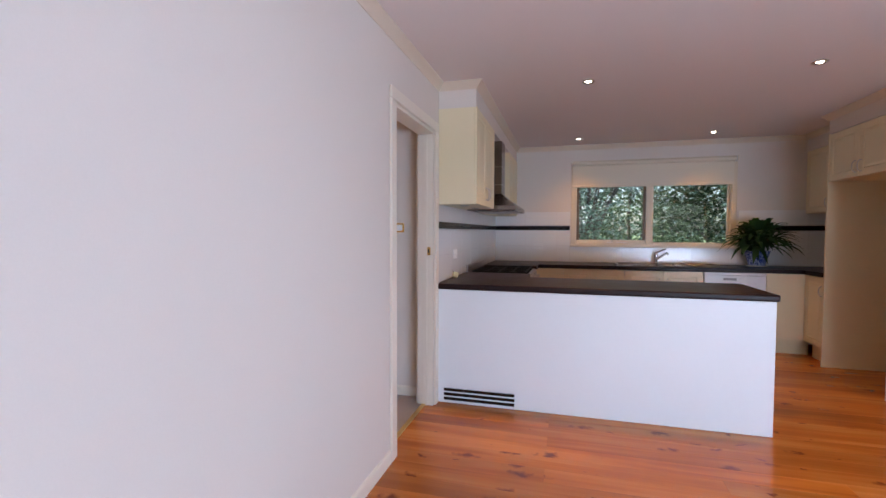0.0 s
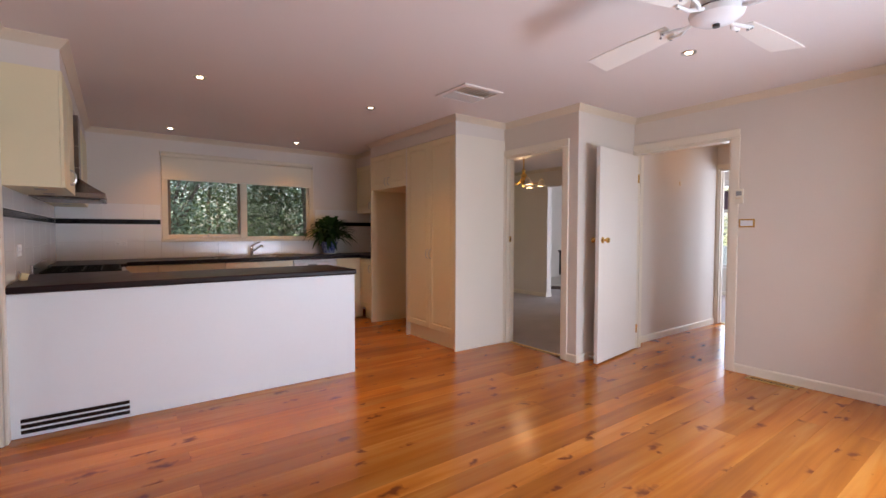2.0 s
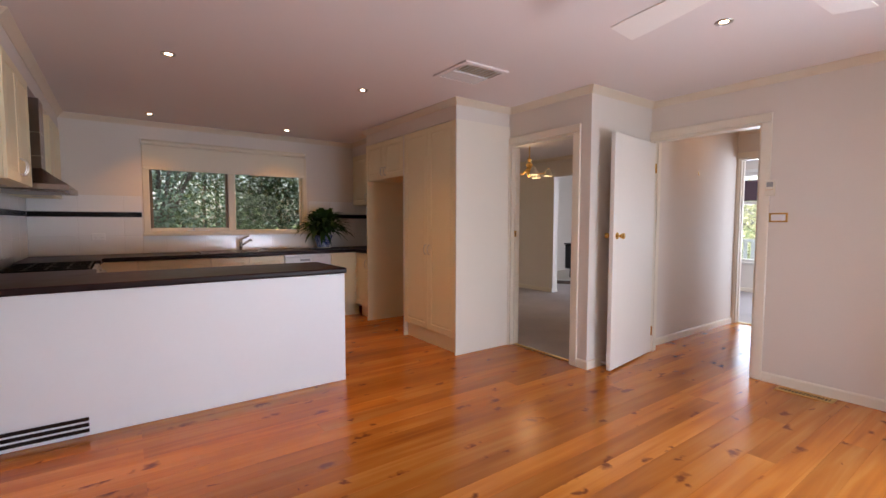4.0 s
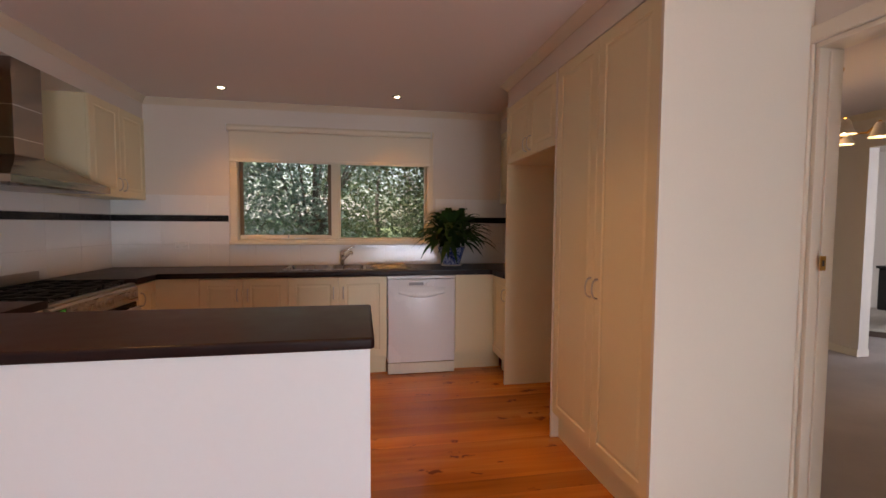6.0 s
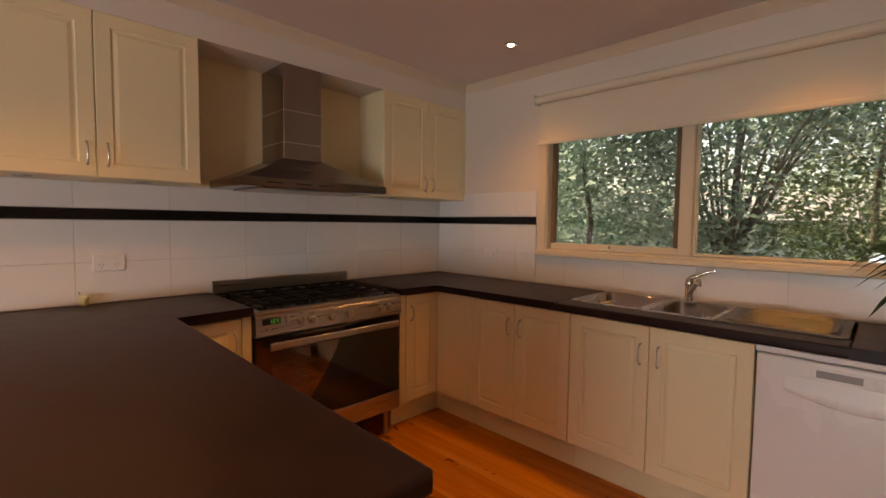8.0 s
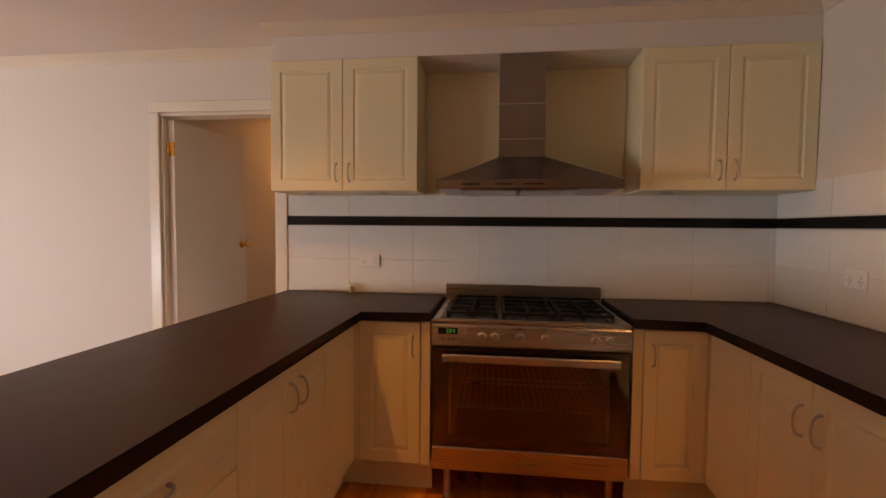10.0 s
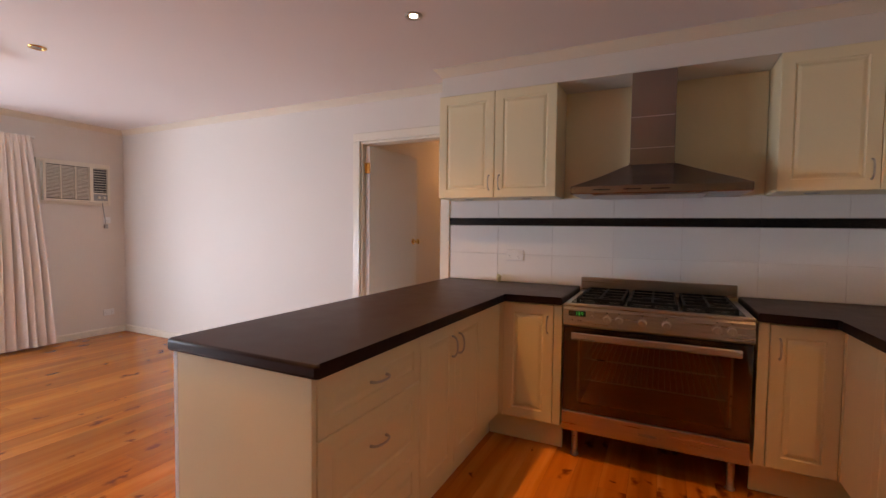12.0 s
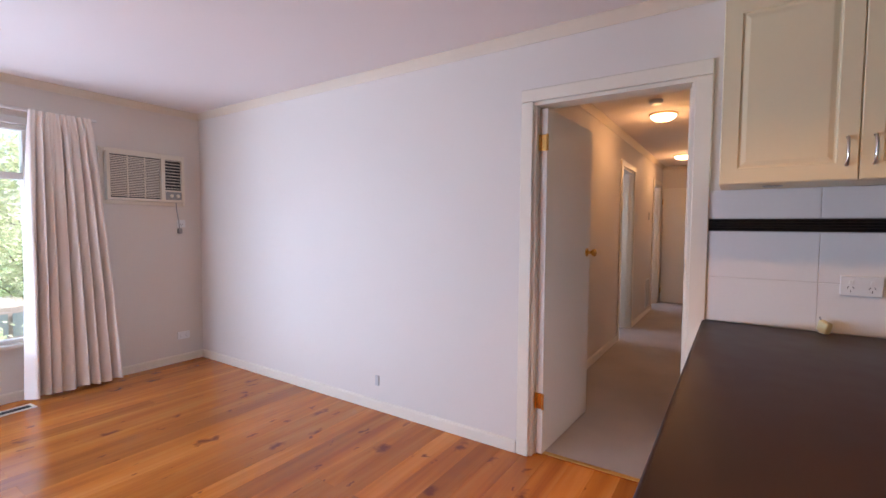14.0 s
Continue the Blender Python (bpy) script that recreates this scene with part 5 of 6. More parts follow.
def curtain(name, xa0, xa1, xb0, xb1, seed):
    """A pleated curtain: from xa0 to xa1 at the track, xb0 to xb1 at the hem."""
    r = random.Random(seed)
    root = thing(name, Matrix(), "cream pleated curtain drawn aside on its track", "curtain", "curtains")
    n, rows, folds = 192, 26, 8
    ph = [r.uniform(-1.0, 1.0) for _ in range(folds + 2)]
    amp = [r.uniform(0.45, 1.35) for _ in range(folds + 2)]
    grid = []
    for j in range(rows + 1):
        v = j / rows
        z = 2.165 - v * 2.13
        flare = v ** 0.75
        row = []
        for i in range(n + 1):
            u = i / n
            k = u * folds
            q = int(k)
            f = k - q
            a = amp[q] * (1 - f) + amp[q + 1] * f
            sh = ph[q] * (1 - f) + ph[q + 1] * f
            x0, x1 = xa0 + (xb0 - xa0) * flare, xa1 + (xb1 - xa1) * flare
            head = 0.008 if v < 0.045 else 0.014 + 0.046 * min(1, v * 1.6)
            w = 2 * abs(math.sin(math.pi * k + sh * 0.9 * v)) ** 0.75 - 1
            y = YS + 0.095 + head * a * w + 0.006 * math.sin(9 * k + 3 * v)
            row.append((x0 + (x1 - x0) * u + 0.014 * v * math.cos(2 * math.pi * k + sh), y + 0.03 * v, z + 0.006 * math.sin(k * 2.2) * v))
        grid.append(row)
    bm = bmesh.new()
    vs = [[bm.verts.new(p) for p in row] for row in grid]
    for a, b in zip(vs, vs[1:]):
        for i in range(n):
            bm.faces.new((a[i], a[i + 1], b[i + 1], b[i]))
    part("drop", bm, M_CURTAIN, root, "", True)
    part("heading_tape", block(min(xa0, xa1), max(xa0, xa1), YS + 0.087, YS + 0.0905, 2.085, 2.16, 0.001), M_CURTAIN, root)


curtain("curtain", 0.20, 0.585, 0.045, 0.665, 3)
curtain("curtain", 3.86, 4.15, 3.82, 4.17, 8)

ac = thing("air_conditioner", Matrix(), "cream window-mounted air conditioner in a timber surround", "air conditioner")
ax0, ax1, az0, az1, ay = -0.522, 0.098, 1.533, 1.942, YS + 0.075
for a, b, c, e in ((ax0 - 0.03, ax0 - 0.002, az0 - 0.035, az1 + 0.03), (ax1 + 0.002, ax1 + 0.04, az0 - 0.035, az1 + 0.03), (ax0 - 0.002, ax1 + 0.002, az1 + 0.002, az1 + 0.03), (ax0 - 0.002, ax1 + 0.002, az0 - 0.035, az0 - 0.002)):
    part("surround", block(a, b, YS + 0.0006, YS + 0.022, c, e, 0.003), M_TRIM, ac)
part("case", block(ax0, ax1, YS + 0.001, ay - 0.03, az0, az1, 0.006, 2), M_CREAMPL, ac)
fx = bmesh.new()
for a, b, c, e in ((ax0, ax1, az1 - 0.022, az1), (ax0, ax1, az0, az0 + 0.022), (ax0, ax0 + 0.022, az0 + 0.022, az1 - 0.022), (ax1 - 0.022, ax1, az0 + 0.022, az1 - 0.022), (-0.355, -0.322, az0 + 0.022, az1 - 0.022)):
    box(fx, a, b, ay - 0.03, ay, c, e)
box(fx, ax0 + 0.022, -0.355, ay - 0.03, ay, az0 + 0.095, az0 + 0.110)
part("fascia", fx, M_CREAMPL, ac, "cream plastic front frame")
part("grille_back", box(bmesh.new(), ax0 + 0.020, ax1 - 0.020, ay - 0.0299, ay - 0.026, az0 + 0.020, az1 - 0.020), M_DKGREY, ac)
zz = az0 + 0.034
while zz < az1 - 0.028:
    part("louvre", box(bmesh.new(), -0.320, ax1 - 0.024, ay - 0.018, ay - 0.006, zz, zz + 0.0075), M_CREAMPL, ac)
    zz += 0.0145
for x in (-0.19, -0.055):
    part("louvre_post", box(bmesh.new(), x - 0.004, x + 0.004, ay - 0.012, ay - 0.003, az0 + 0.024, az1 - 0.024), M_CREAMPL, ac)
zz = az0 + 0.125
while zz < az1 - 0.03:
    part("outlet_fin", box(bmesh.new(), ax0 + 0.024, -0.358, ay - 0.020, ay - 0.004, zz, zz + 0.005), M_CREAMPL, ac)
    zz += 0.028
part("control_plate", box(bmesh.new(), ax0 + 0.024, -0.358, ay - 0.02, ay - 0.008, az0 + 0.024, az0 + 0.094), M_GREY, ac)
for x in (-0.465, -0.41):
    part("control_knob", lathe(bmesh.new(), [(0.016, 0.0), (0.014, 0.014), (0.001, 0.015)], 16), M_CREAMPL, ac, "", True, pose(x, ay - 0.008, az0 + 0.058, -90))
part("cord", tube(bmesh.new(), [(-0.47, YS + 0.02, az0 - 0.002), (-0.475, YS + 0.022, az0 - 0.08), (-0.49, YS + 0.022, az0 - 0.17), (-0.497, YS + 0.020, az0 - 0.245)], 0.0045, 8), M_GREY, ac, "grey power cord", True)
part("plug", block(-0.517, -0.480, YS + 0.006, YS + 0.040, az0 - 0.292, az0 - 0.243, 0.008, 2), M_GREY, ac, "hanging grey plug")

# ---- passage ----
for x, y in ((-3.02, 3.20), (-5.80, 3.11), (5.35, 2.28)):
    oy = thing("oyster_light", pose(x, y, H) @ Matrix.Scale(0.78, 4), "lit frosted glass oyster light with a brass rim", "ceiling light", "hall and passage lights")
    part("rim", lathe(bmesh.new(), [(0.14, -0.0006), (0.160, -0.006), (0.162, -0.018), (0.150, -0.022)], 32, caps=(True, False)), M_BRASS, oy, "", True)
    part("shade", lathe(bmesh.new(), [(0.149, -0.018), (0.135, -0.050), (0.095, -0.078), (0.045, -0.090), (0.001, -0.092)], 32), M_OYSTER, oy, "lit frosted glass bowl", True)
    part("finial", lathe(bmesh.new(), [(0.010, -0.0915), (0.012, -0.100), (0.001, -0.108)], 14), M_BRASS, oy, "", True)
    li = bpy.data.lights.new("oyster_bulb", "POINT")
    li.energy, li.color, li.shadow_soft_size = LAMP_W * (0.055 if x < 0 else 0.012), (1.0, 0.50, 0.18), 0.10
    new("oyster_bulb", li).matrix_basis = pose(x, y, H - 0.22)
sm = thing("smoke_alarm", pose(-2.49, 3.21, H), "round white smoke alarm on the ceiling", "smoke alarm")
part("case", lathe(bmesh.new(), [(0.055, -0.0006), (0.055, -0.022), (0.040, -0.036), (0.001, -0.038)], 24), M_PLASTIC, sm, "", True)
rv = thing("return_vent", pose(-5.75, 2.68, 0.33, 0, 0, 180), "tall white return-air grille low on the passage wall", "vent")
part("vent_frame", block(-0.16, 0.16, -0.010, -0.0006, -0.22, 0.22, 0.003), M_PLASTIC, rv)
for i in range(13):
    part("slat", block(-0.135, 0.135, -0.016, -0.0105, -0.195 + i * 0.031, -0.182 + i * 0.031, 0.001), M_GREY, rv)
outlet(pose(-5.75, 2.68, 1.50, 0, 0, 180), 0.07, 0.11, "small grey control on the passage wall", M_GREY, 0, name="wall_control")

# ---- living room seen through its doorway ----
ch = thing("chandelier", pose(4.735, 4.80, H) @ Matrix.Scale(1.15, 4), "brass chandelier with frosted tulip glass shades", "chandelier")
part("ceiling_rose", lathe(bmesh.new(), [(0.055, -0.0006), (0.056, -0.012), (0.025, -0.045), (0.008, -0.055)], 24), M_BRASS, ch, "", True)
part("chain", tube(bmesh.new(), [(0.006 * (-1) ** k, 0, -0.05 - 0.02 * k) for k in range(9)], 0.009, 6), M_BRASS, ch, "", True)
part("stem", lathe(bmesh.new(), [(0.010, -0.200), (0.030, -0.225), (0.016, -0.255), (0.044, -0.290), (0.030, -0.315), (0.055, -0.350), (0.030, -0.400), (0.018, -0.430), (0.001, -0.440)], 20), M_BRASS, ch, "", True)
for i in range(5):
    a = radians(20 + 72 * i)
    c, s = math.cos(a), math.sin(a)
    arm = part("arm", tube(bmesh.new(), [(c * r, s * r, z) for r, z in ((0.03, -0.34), (0.10, -0.40), (0.17, -0.40), (0.215, -0.355), (0.225, -0.335))], 0.007, 8), M_BRASS, ch, "", True)
    part("shade", lathe(bmesh.new(), [(0.018, -0.345), (0.030, -0.365), (0.036, -0.390), (0.042, -0.412), (0.056, -0.432)], 18, c * 0.225, s * 0.225, (False, False)), M_SHADE, arm, "frosted tulip glass shade", True)
    part("bulb", lathe(bmesh.new(), [(0.012, -0.365), (0.024, -0.395), (0.022, -0.415), (0.001, -0.428)], 14, c * 0.225, s * 0.225), M_BULB, arm, "", True)
li = bpy.data.lights.new("chandelier_glow", "POINT")
li.energy, li.color, li.shadow_soft_size = LAMP_W * 0.06, (1.0, 0.66, 0.38), 0.15
new("chandelier_glow", li).matrix_basis = pose(4.735, 4.85, 1.78)

HX, HY = 8.00, 6.28
he = thing("hearth", Matrix(), "raised pale hearth with a dark brick edge", "hearth")
bm = bmesh.new()
hp = [(7.30, 7.49), (7.30, 6.42), (7.80, 5.80), (8.50, 5.80), (9.29, 6.50), (9.29, 7.49)]
part("hearth_top", slab(hp, 0.075, 0.095, 0.004), M_HEARTH, he)
part("brick_edge", slab([(x + (0.01 if x < 8 else -0.01), y + 0.01) for x, y in hp], 0.007, 0.075, 0.002), M_BRICKS, he, "dark brick hearth edge")
wh = thing("wood_heater", pose(HX, HY, 0.095, 0, 0, 6), "black freestanding wood heater with a brass-trimmed door", "wood heater")
part("firebox", block(-0.34, 0.34, -0.25, 0.25, 0.20, 0.70, 0.012, 2), M_BLACK, wh)
part("top_plate", block(-0.36, 0.36, -0.27, 0.27, 0.702, 0.735, 0.006), M_BLACK, wh)
part("pedestal", block(-0.24, 0.24, -0.20, 0.20, 0.001, 0.199, 0.006), M_BLACK, wh)
fd = part("fire_door", block(-0.25, 0.25, -0.275, -0.251, 0.28, 0.64, 0.006), M_BRASS, wh, "brass-trimmed fire door")
part("fire_glass", block(-0.19, 0.19, -0.279, -0.2755, 0.34, 0.58, 0.003), M_CARGLASS, fd)
part("door_handle", tube(bmesh.new(), [(0.225, -0.28, 0.40), (0.225, -0.31, 0.42), (0.225, -0.31, 0.50), (0.225, -0.28, 0.52)], 0.007), M_CHROME, fd, "", True)
part("flue", tube(bmesh.new(), [(0, 0.10, 0.736), (0, 0.10, 2.304)], 0.085, 24), M_BLACK, wh, "black flue pipe", True)

we = thing("window_3", Matrix(), "white lounge window looking onto a veranda", "window", kind="structure")
for a, b in ((1.301, 1.35), (2.90, 2.95), (4.55, 4.599)):
    part("post", block(9.33, 9.40, a, b, 0.551, 2.159, 0.004), M_WINWHITE, we)
for lo, hi in ((0.551, 0.60), (1.60, 1.65), (2.11, 2.159)):
    for a, b in ((1.351, 2.899), (2.951, 4.549)):
        part("rail", block(9.335, 9.395, a, b, lo, hi, 0.004), M_WINWHITE, we)
for a, b in ((1.351, 2.899), (2.951, 4.549)):
    for lo, hi in ((0.601, 1.599), (1.651, 2.109)):
        g = part("pane", block(9.36, 9.364, a, b, lo, hi, 0), M_GLASS, we)
        g.visible_shadow = False
part("architrave", block(9.280, 9.299, 1.25, 4.65, 2.161, 2.22, 0.003), M_WINWHITE, we)
part("window_sill", block(9.262, 9.299, 1.25, 4.65, 0.51, 0.549, 0.004), M_WINWHITE, we)
bd = thing("roller_blind", Matrix(), "dark roller blind at the top of the lounge window", "blind")
part("roller", tube(bmesh.new(), [(9.27, 1.36, 2.00), (9.27, 4.54, 2.00)], 0.025, 12), M_PURPLE, bd, "", True)
part("fabric", block(9.253, 9.256, 1.37, 4.53, 1.66, 2.00, 0), M_PURPLE, bd)



def plain_window(name, x0, x1, y0, y1, z0, z1, label):
    """A fixed window of two panes in a wall along x; y0 is its outer face."""
    root = thing(name, Matrix(), label, "window", kind="structure")
    mid, a, b = (x0 + x1) / 2, y0 + 0.02, y1 - 0.02
    for p, q in ((x0 + 0.001, x0 + 0.045), (mid - 0.02, mid + 0.02), (x1 - 0.045, x1 - 0.001)):
        part("post", block(p, q, a, b, z0 + 0.046, z1 - 0.046, 0.003), M_WINWHITE, root)
    for lo, hi in ((z0 + 0.001, z0 + 0.045), (z1 - 0.045, z1 - 0.001)):
        part("rail", block(x0 + 0.001, x1 - 0.001, a, b, lo, hi, 0.003), M_WINWHITE, root)
    for p, q in ((x0 + 0.046, mid - 0.021), (mid + 0.021, x1 - 0.046)):
        g = part("pane", block(p, q, (a + b) / 2 - 0.002, (a + b) / 2 + 0.002, z0 + 0.046, z1 - 0.046, 0), M_GLASS, root)
        g.visible_shadow = False


# the lounge one is made up: an unseen opening for its fill lamp
plain_window("unseen_window", 7.1, 8.7, 0.4, 0.5, 0.7, 2.1, "unseen white lounge window, added to let fill light in")
plain_window("window_5", -4.66, -3.66, 1.2, 1.32, 0.9, 2.0, "white timber window of a room off the passage")
plain_window("window_6", -6.85, -6.15, 1.2, 1.32, 1.1, 2.0, "small white timber window of a room off the passage")

# ---- outside ----
gb = bmesh.new()
bmesh.ops.create_grid(gb, x_segments=60, y_segments=60, size=400)
for v in gb.verts:
    v.co.z = -1.52 + 0.12 * noise.noise(v.co * 0.05)
setting("ground", gb, M_GRASS, "rough green lawn around the house", "ground")

ve = thing("veranda", Matrix(), "white timber veranda with a picket balustrade", "veranda")
part("deck", block(9.43, 11.0, 0.5, 7.5, -0.16, -0.04, 0.004), M_VERANDA, ve)
part("top_rail", block(10.86, 10.93, 0.5, 7.5, 0.86, 0.92, 0.006), M_VERANDA, ve)
part("bottom_rail", block(10.87, 10.92, 0.5, 7.5, 0.08, 0.13, 0.004), M_VERANDA, ve)
for i in range(48):
    y = 0.7 + i * 0.14
    part("picket", block(10.88, 10.91, y - 0.035, y + 0.035, 0.131, 0.859, 0.003), M_VERANDA, ve)
for y in (0.55, 4.0, 7.4):
    part("post", block(10.85, 10.95, y - 0.05, y + 0.05, -0.039, 2.5, 0.005), M_VERANDA, ve)
for y in (0.55, 4.0, 7.4):
    part("stump", block(10.85, 10.95, y - 0.05, y + 0.05, -1.6, -0.161, 0.005), M_VERANDA, ve)


def tree(name, x, y, z, height, spread, leaves, leaf, material, label, seed, low=0.25, lean=0.0, clumps=26):
    """A tapered trunk, limbs, and a crown of many small leaves gathered in uneven clumps."""
    r = random.Random(seed)
    root = thing(name, pose(x, y, z), label, "tree", "garden trees")
    bm = bmesh.new()
    pts = [(lean * (k / 6) ** 1.4 + r.uniform(-0.05, 0.05) * k / 3, r.uniform(-0.05, 0.05) * k / 3, height * 0.8 * k / 6) for k in range(7)]
    r0 = height * 0.014
    tube(bm, pts, [r0 * (1 - 0.12 * k) for k in range(7)], 10)
    part("trunk", bm, M_BARK, root, "", True)
    centres = []
    for i in range(clumps):
        h = low + (1 - low) * (i + r.random()) / clumps
        a = r.uniform(0, 2 * math.pi)
        prof = math.sin(math.pi * min(0.97, max(0.10, (h - low) / (1 - low) * 0.75 + 0.18)))
        d = spread * prof * math.sqrt(r.uniform(0.15, 1.0))
        base = Vector(pts[min(6, int(h * 0.75 * 6))])
        c = Vector((base.x + d * math.cos(a), base.y + d * math.sin(a), height * h))
        centres.append(c)
        lb = bmesh.new()
        mid = base.lerp(c, 0.5) + Vector((0, 0, 0.12 * d))
        tube(lb, [base - Vector((0, 0, 0.2 * d)), mid, c], [r0 * 0.35, r0 * 0.2, r0 * 0.06], 6)
        if i < 14:
            part("limb", lb, M_BARK, root, "", True)
        else:
            lb.free()
    verts, faces = [], []
    for k in range(leaves):
        c = centres[r.randrange(len(centres))]
        s = spread * 0.26
        p = c + Vector((r.gauss(0, s), r.gauss(0, s), r.gauss(0, s * 0.75)))
        q = Euler((r.uniform(-0.9, 0.9), r.uniform(-0.9, 0.9), r.uniform(0, 6.3))).to_matrix()
        L, Wd = leaf * r.uniform(0.7, 1.4), leaf * r.uniform(0.22, 0.36)
        i0 = len(verts)
        verts += [tuple(p + q @ Vector(o)) for o in ((-L / 2, 0, 0), (0, -Wd, 0.10 * L), (L / 2, 0, -0.05 * L), (0, Wd, 0.10 * L))]
        faces.append((i0, i0 + 1, i0 + 2, i0 + 3))
    me = bpy.data.meshes.new("crown")
    me.from_pydata(verts, [], faces)
    me.materials.append(material)
    cr = new("crown", me)
    cr.parent = root
    return root


# garden to the north, behind the kitchen window
tree("tree", -0.95, 9.7, -1.55, 5.4, 1.65, 17000, 0.095, M_TREE_A, "grey-green gum tree outside the kitchen window", 11, 0.12)
tree("tree", 0.55, 10.3, -1.55, 6.0, 1.45, 9000, 0.092, M_TREE_A, "slender grey-green tree with a bare trunk by the window", 12, 0.66, 0.15)
tree("tree", 4.0, 12.3, -1.55, 6.2, 1.65, 21000, 0.105, M_TREE_C, "dense dark leafy tree outside the kitchen window", 15, 0.12)
tree("tree", 1.9, 13.6, -1.55, 6.4, 1.7, 14000, 0.115, M_TREE_C, "dark leafy tree behind the slender one", 31, 0.08)
tree("tree", -3.2, 11.5, -1.55, 6.5, 2.2, 9000, 0.15, M_TREE_A, "tall grey-green gum tree in the garden", 13, 0.10)
tree("tree", 6.4, 13.0, -1.55, 6.8, 2.3, 9000, 0.15, M_TREE_C, "tall dark tree in the garden", 14, 0.10)
tree("tree", -6.5, 15.0, -1.55, 7.5, 2.9, 8000, 0.18, M_TREE_A, "broad grey-green tree at the back of the garden", 16, 0.05)
tree("tree", -3.0, 26.0, -1.55, 10.5, 4.4, 6000, 0.27, M_TREE_A, "large dark tree behind the neighbouring house", 17, 0.03, clumps=40)
tree("tree", 3.6, 22.5, -1.55, 10.0, 4.4, 6500, 0.27, M_TREE_A, "large grey-green tree behind the garden", 18, 0.03, clumps=40)
tree("tree", 10.5, 19.5, -1.55, 9.5, 4.2, 7000, 0.36, M_TREE_A, "large dark tree behind the garden", 19, 0.03, clumps=40)
tree("tree", -11.5, 19.5, -1.55, 9.5, 4.2, 7000, 0.36, M_TREE_A, "large dark tree behind the garden", 20, 0.03, clumps=40)

nh = thing("house", pose(-2.2, 21.0, -1.56), "pale blue-grey neighbouring house behind the trees", "house")
part("wall", block(-4.5, 3.4, -1.8, 1.8, 0.0, 2.95, 0.01), M_PALEWALL, nh)
bm = bmesh.new()
loft(bm, [[(x, -2.25, 2.951), (x, 2.25, 2.951), (x, 2.25, 3.06), (x, 0, 4.0), (x, -2.25, 3.06)] for x in (-4.9, 3.8)])
part("roof", bm, M_GREY, nh, "grey metal roof")
for x in (-2.6, 0.9):
    w_ = part("window", block(x - 0.7, x + 0.7, -1.84, -1.801, 1.0, 2.2, 0.004), M_WINWHITE, nh)
    part("pane", block(x - 0.62, x + 0.62, -1.852, -1.841, 1.08, 2.12, 0), M_CARGLASS, w_)
# street side to the south
tree("tree", -1.6, -9.4, -1.5, 4.6, 1.7, 11000, 0.11, M_TREE_B, "bright yellow-green street tree", 21, 0.22)
tree("tree", 1.6, -11.0, -1.5, 6.5, 2.2, 11000, 0.12, M_TREE_B, "tall yellow-green tree by the street", 22, 0.18)
tree("tree", -6.0, -13.5, -1.5, 7.0, 2.8, 12000, 0.14, M_TREE_B, "spreading light green tree across the street", 23, 0.10)
tree("tree", 5.0, -12.0, -1.5, 6.5, 2.4, 9000, 0.14, M_TREE_B, "light green tree by the street", 24, 0.12)
tree("shrub", 0.45, -4.9, -1.5, 1.25, 0.75, 4000, 0.09, M_TREE_B, "low leafy shrub below the window", 25, 0.25, clumps=14)
tree("tree", 14.5, 4.6, -1.5, 5.5, 2.2, 8000, 0.15, M_TREE_B, "light green tree beyond the veranda", 26, 0.12)
tree("tree", 15.5, 0.6, -1.5, 6.0, 2.3, 7000, 0.16, M_TREE_A, "grey-green tree beyond the veranda", 27, 0.12)

car = thing("car", pose(-0.30, -6.9, -1.5, 0, 0, 8), "pale parked sedan on the street below the window", "car")
bm = bmesh.new()
prof = [(-2.15, 0.30), (-2.2, 0.55), (-2.12, 0.80), (-1.4, 0.90), (1.05, 0.93), (2.0, 0.82), (2.18, 0.60), (2.15, 0.30)]
loft(bm, [[(x * (0.97 if abs(y) > 0.8 else 1), y, z) for x, z in prof] for y in (-0.86, -0.80, 0.80, 0.86)])
part("body", bm, M_CAR, car, "", True)
bm = bmesh.new()
cab = [(-1.45, 0.88), (-0.85, 1.38), (-0.60, 1.44), (0.30, 1.44), (0.55, 1.38), (1.10, 0.90)]
loft(bm, [[(x * k, y, z) for x, z in cab] for y, k in ((-0.78, 1.0), (-0.62, 0.94), (0.62, 0.94), (0.78, 1.0))])
cabin = part("cabin", bm, M_CAR, car, "", True)
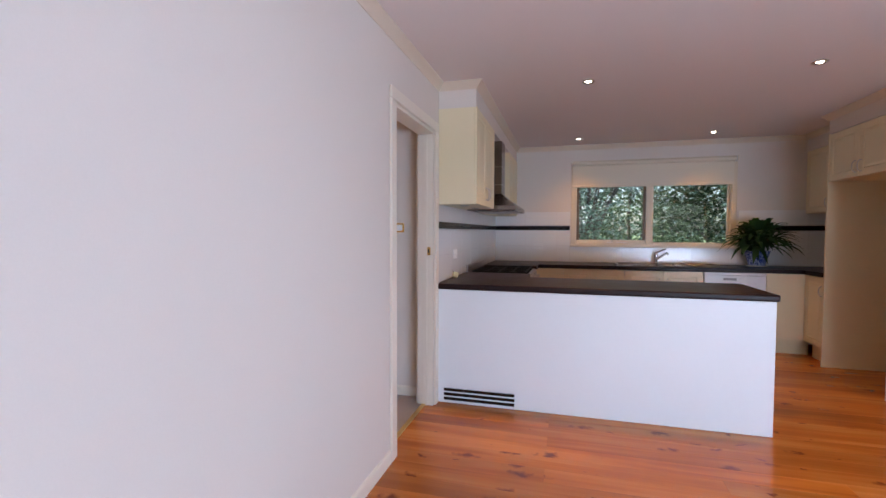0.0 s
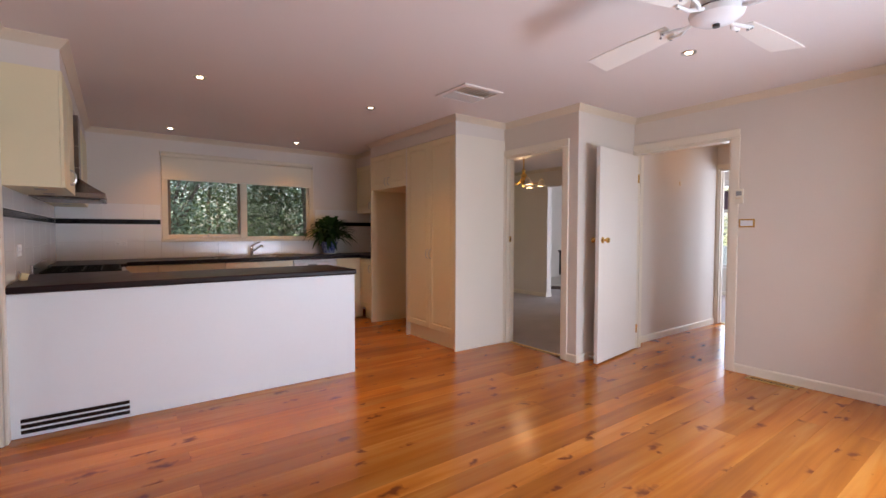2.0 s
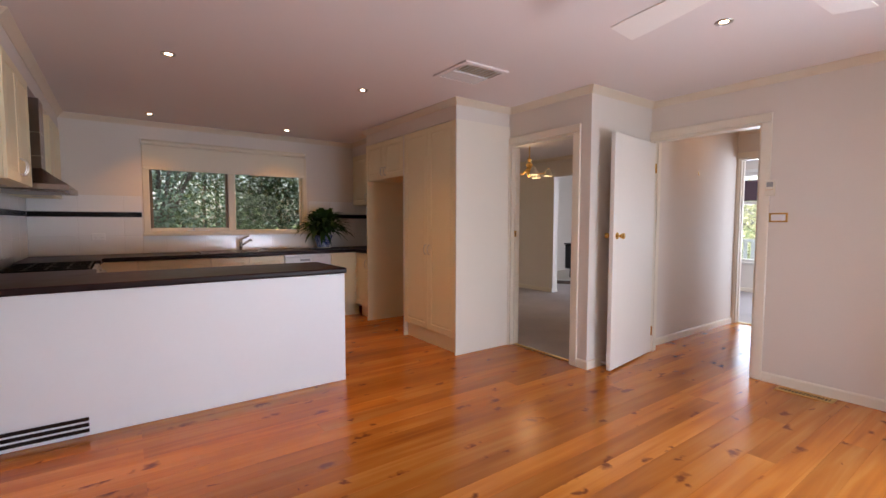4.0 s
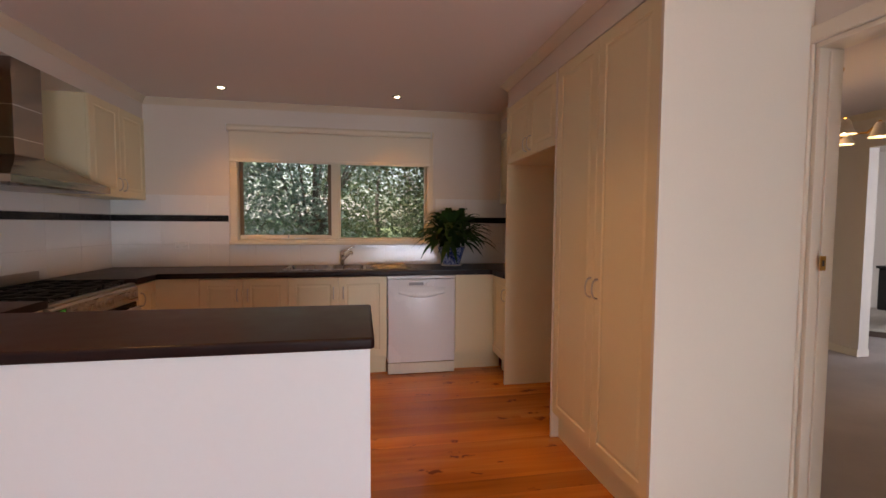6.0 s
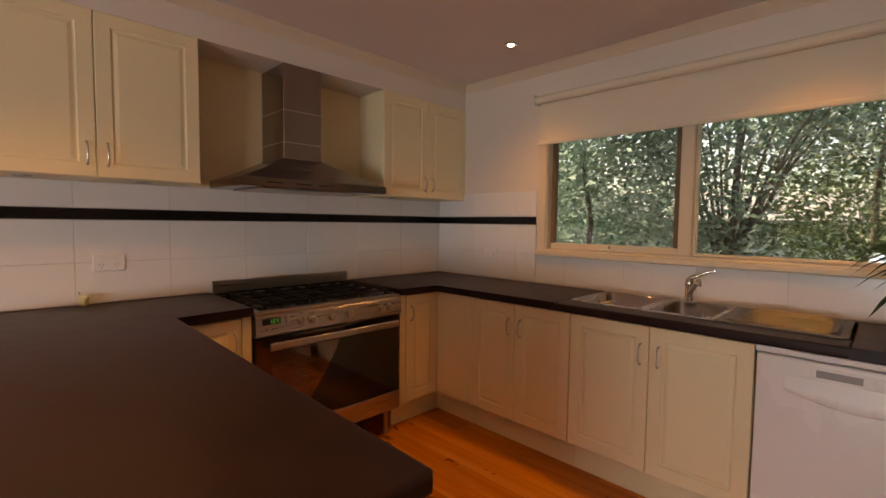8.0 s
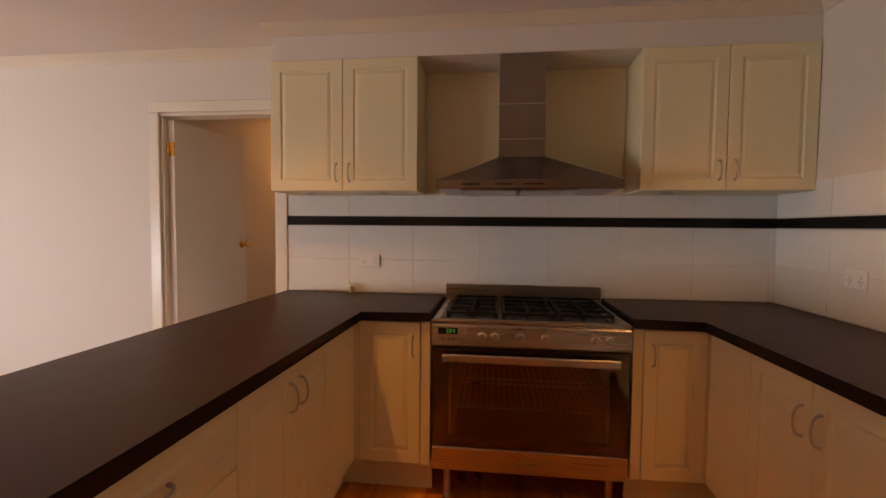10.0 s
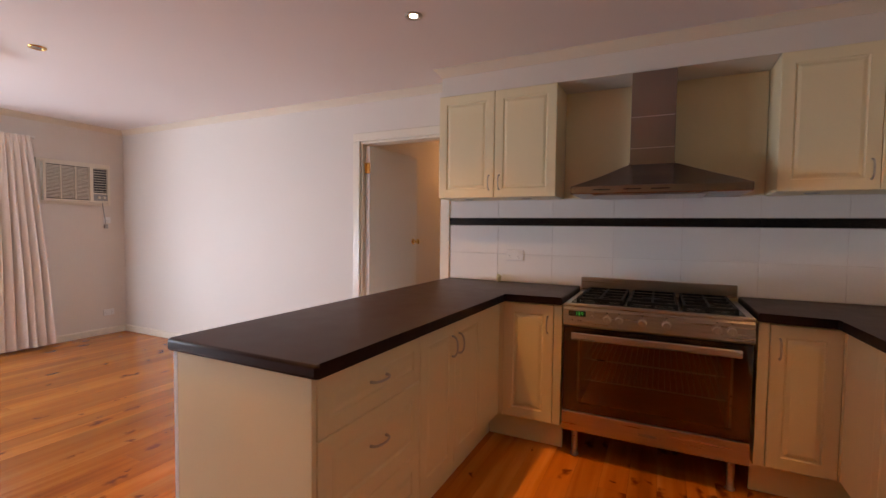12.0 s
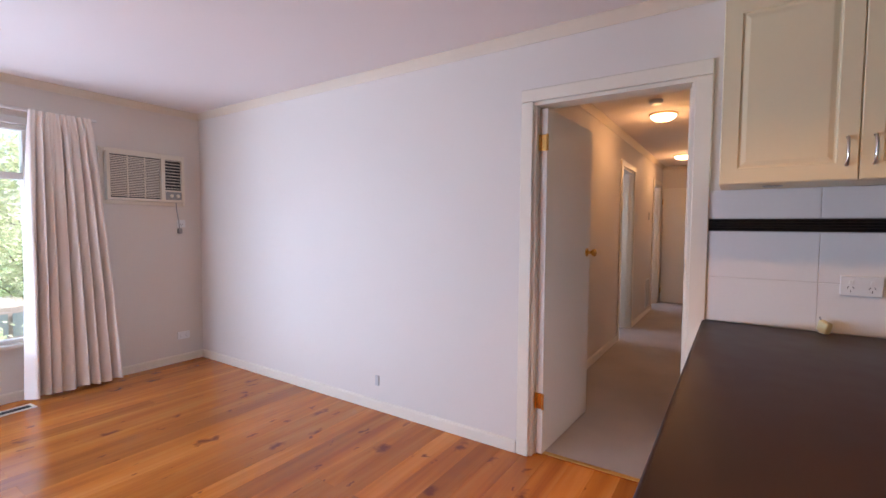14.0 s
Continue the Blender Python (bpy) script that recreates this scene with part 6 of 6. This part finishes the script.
for y in (-0.79, 0.79):
    for a, b in ((-0.95, -0.10), (-0.04, 0.66)):
        bm = bmesh.new()
        loft(bm, [[(a - 0.28 if a < -0.5 else a, yy, 0.95), (b + (0.22 if b > 0.5 else 0), yy, 0.95), (b - (0.08 if b > 0.5 else 0), yy, 1.34), (a + (0.10 if a < -0.5 else 0), yy, 1.34)] for yy in (y, y * 1.01)])
        part("side_window", bm, M_CARGLASS, cabin, "car window with sky reflection in its colour")
for x in (-1.35, 1.35):
    for y in (-0.80, 0.80):
        w = part("wheel", lathe(bmesh.new(), [(0.20, -0.10), (0.31, -0.10), (0.33, -0.07), (0.33, 0.07), (0.31, 0.10), (0.20, 0.10)], 24), M_TYRE, car, "", True, pose(x, y, 0.325, 90))
        part("rim", lathe(bmesh.new(), [(0.199, -0.09), (0.199, 0.09), (0.05, 0.105), (0.001, 0.105)], 20), M_NICKEL, w, "", True)

# ---- floor boards ----
floor_ob = bpy.data.objects["floor"]
BW = 0.133
board_mesh = {}


def board(x0, x1, y0, y1):
    key = (round(x1 - x0, 3), round(y1 - y0, 3))
    if key not in board_mesh:
        bm = bmesh.new()
        L, w, c = key[0], key[1], 0.0007
        loft(bm, [rect(0, L, 0.0002, w - 0.0002, -0.021), rect(0, L, 0.0002, w - 0.0002, -c), rect(c, L - c, 0.0002 + c, w - 0.0002 - c, 0.0)])
        board_mesh[key] = finish("floorboard", bm, M_PINE)
    ob = new("floorboard", board_mesh[key])
    ob.parent = floor_ob
    ob.matrix_basis = pose(x0, y0, -0.0005)


rb = random.Random(9)
y = YS
while y < YN + 0.02:
    y1 = y + BW
    x0, x1 = XW - 0.06, 3.33
    if y < 2.74:
        x1 = XE + 0.06
    if y > 1.70 and y < 2.80:
        x1 = 6.36
    cuts = [x0]
    c = x0 + rb.choice((0.9, 1.8, 2.4, 3.0, 3.6, 4.2))
    while c < x1 - 0.5:
        cuts.append(c)
        c += rb.choice((2.4, 3.0, 3.6, 4.2, 4.8))
    cuts.append(x1)
    for a, b in zip(cuts, cuts[1:]):
        board(a, b - 0.0004, y, y1)
    y = y1
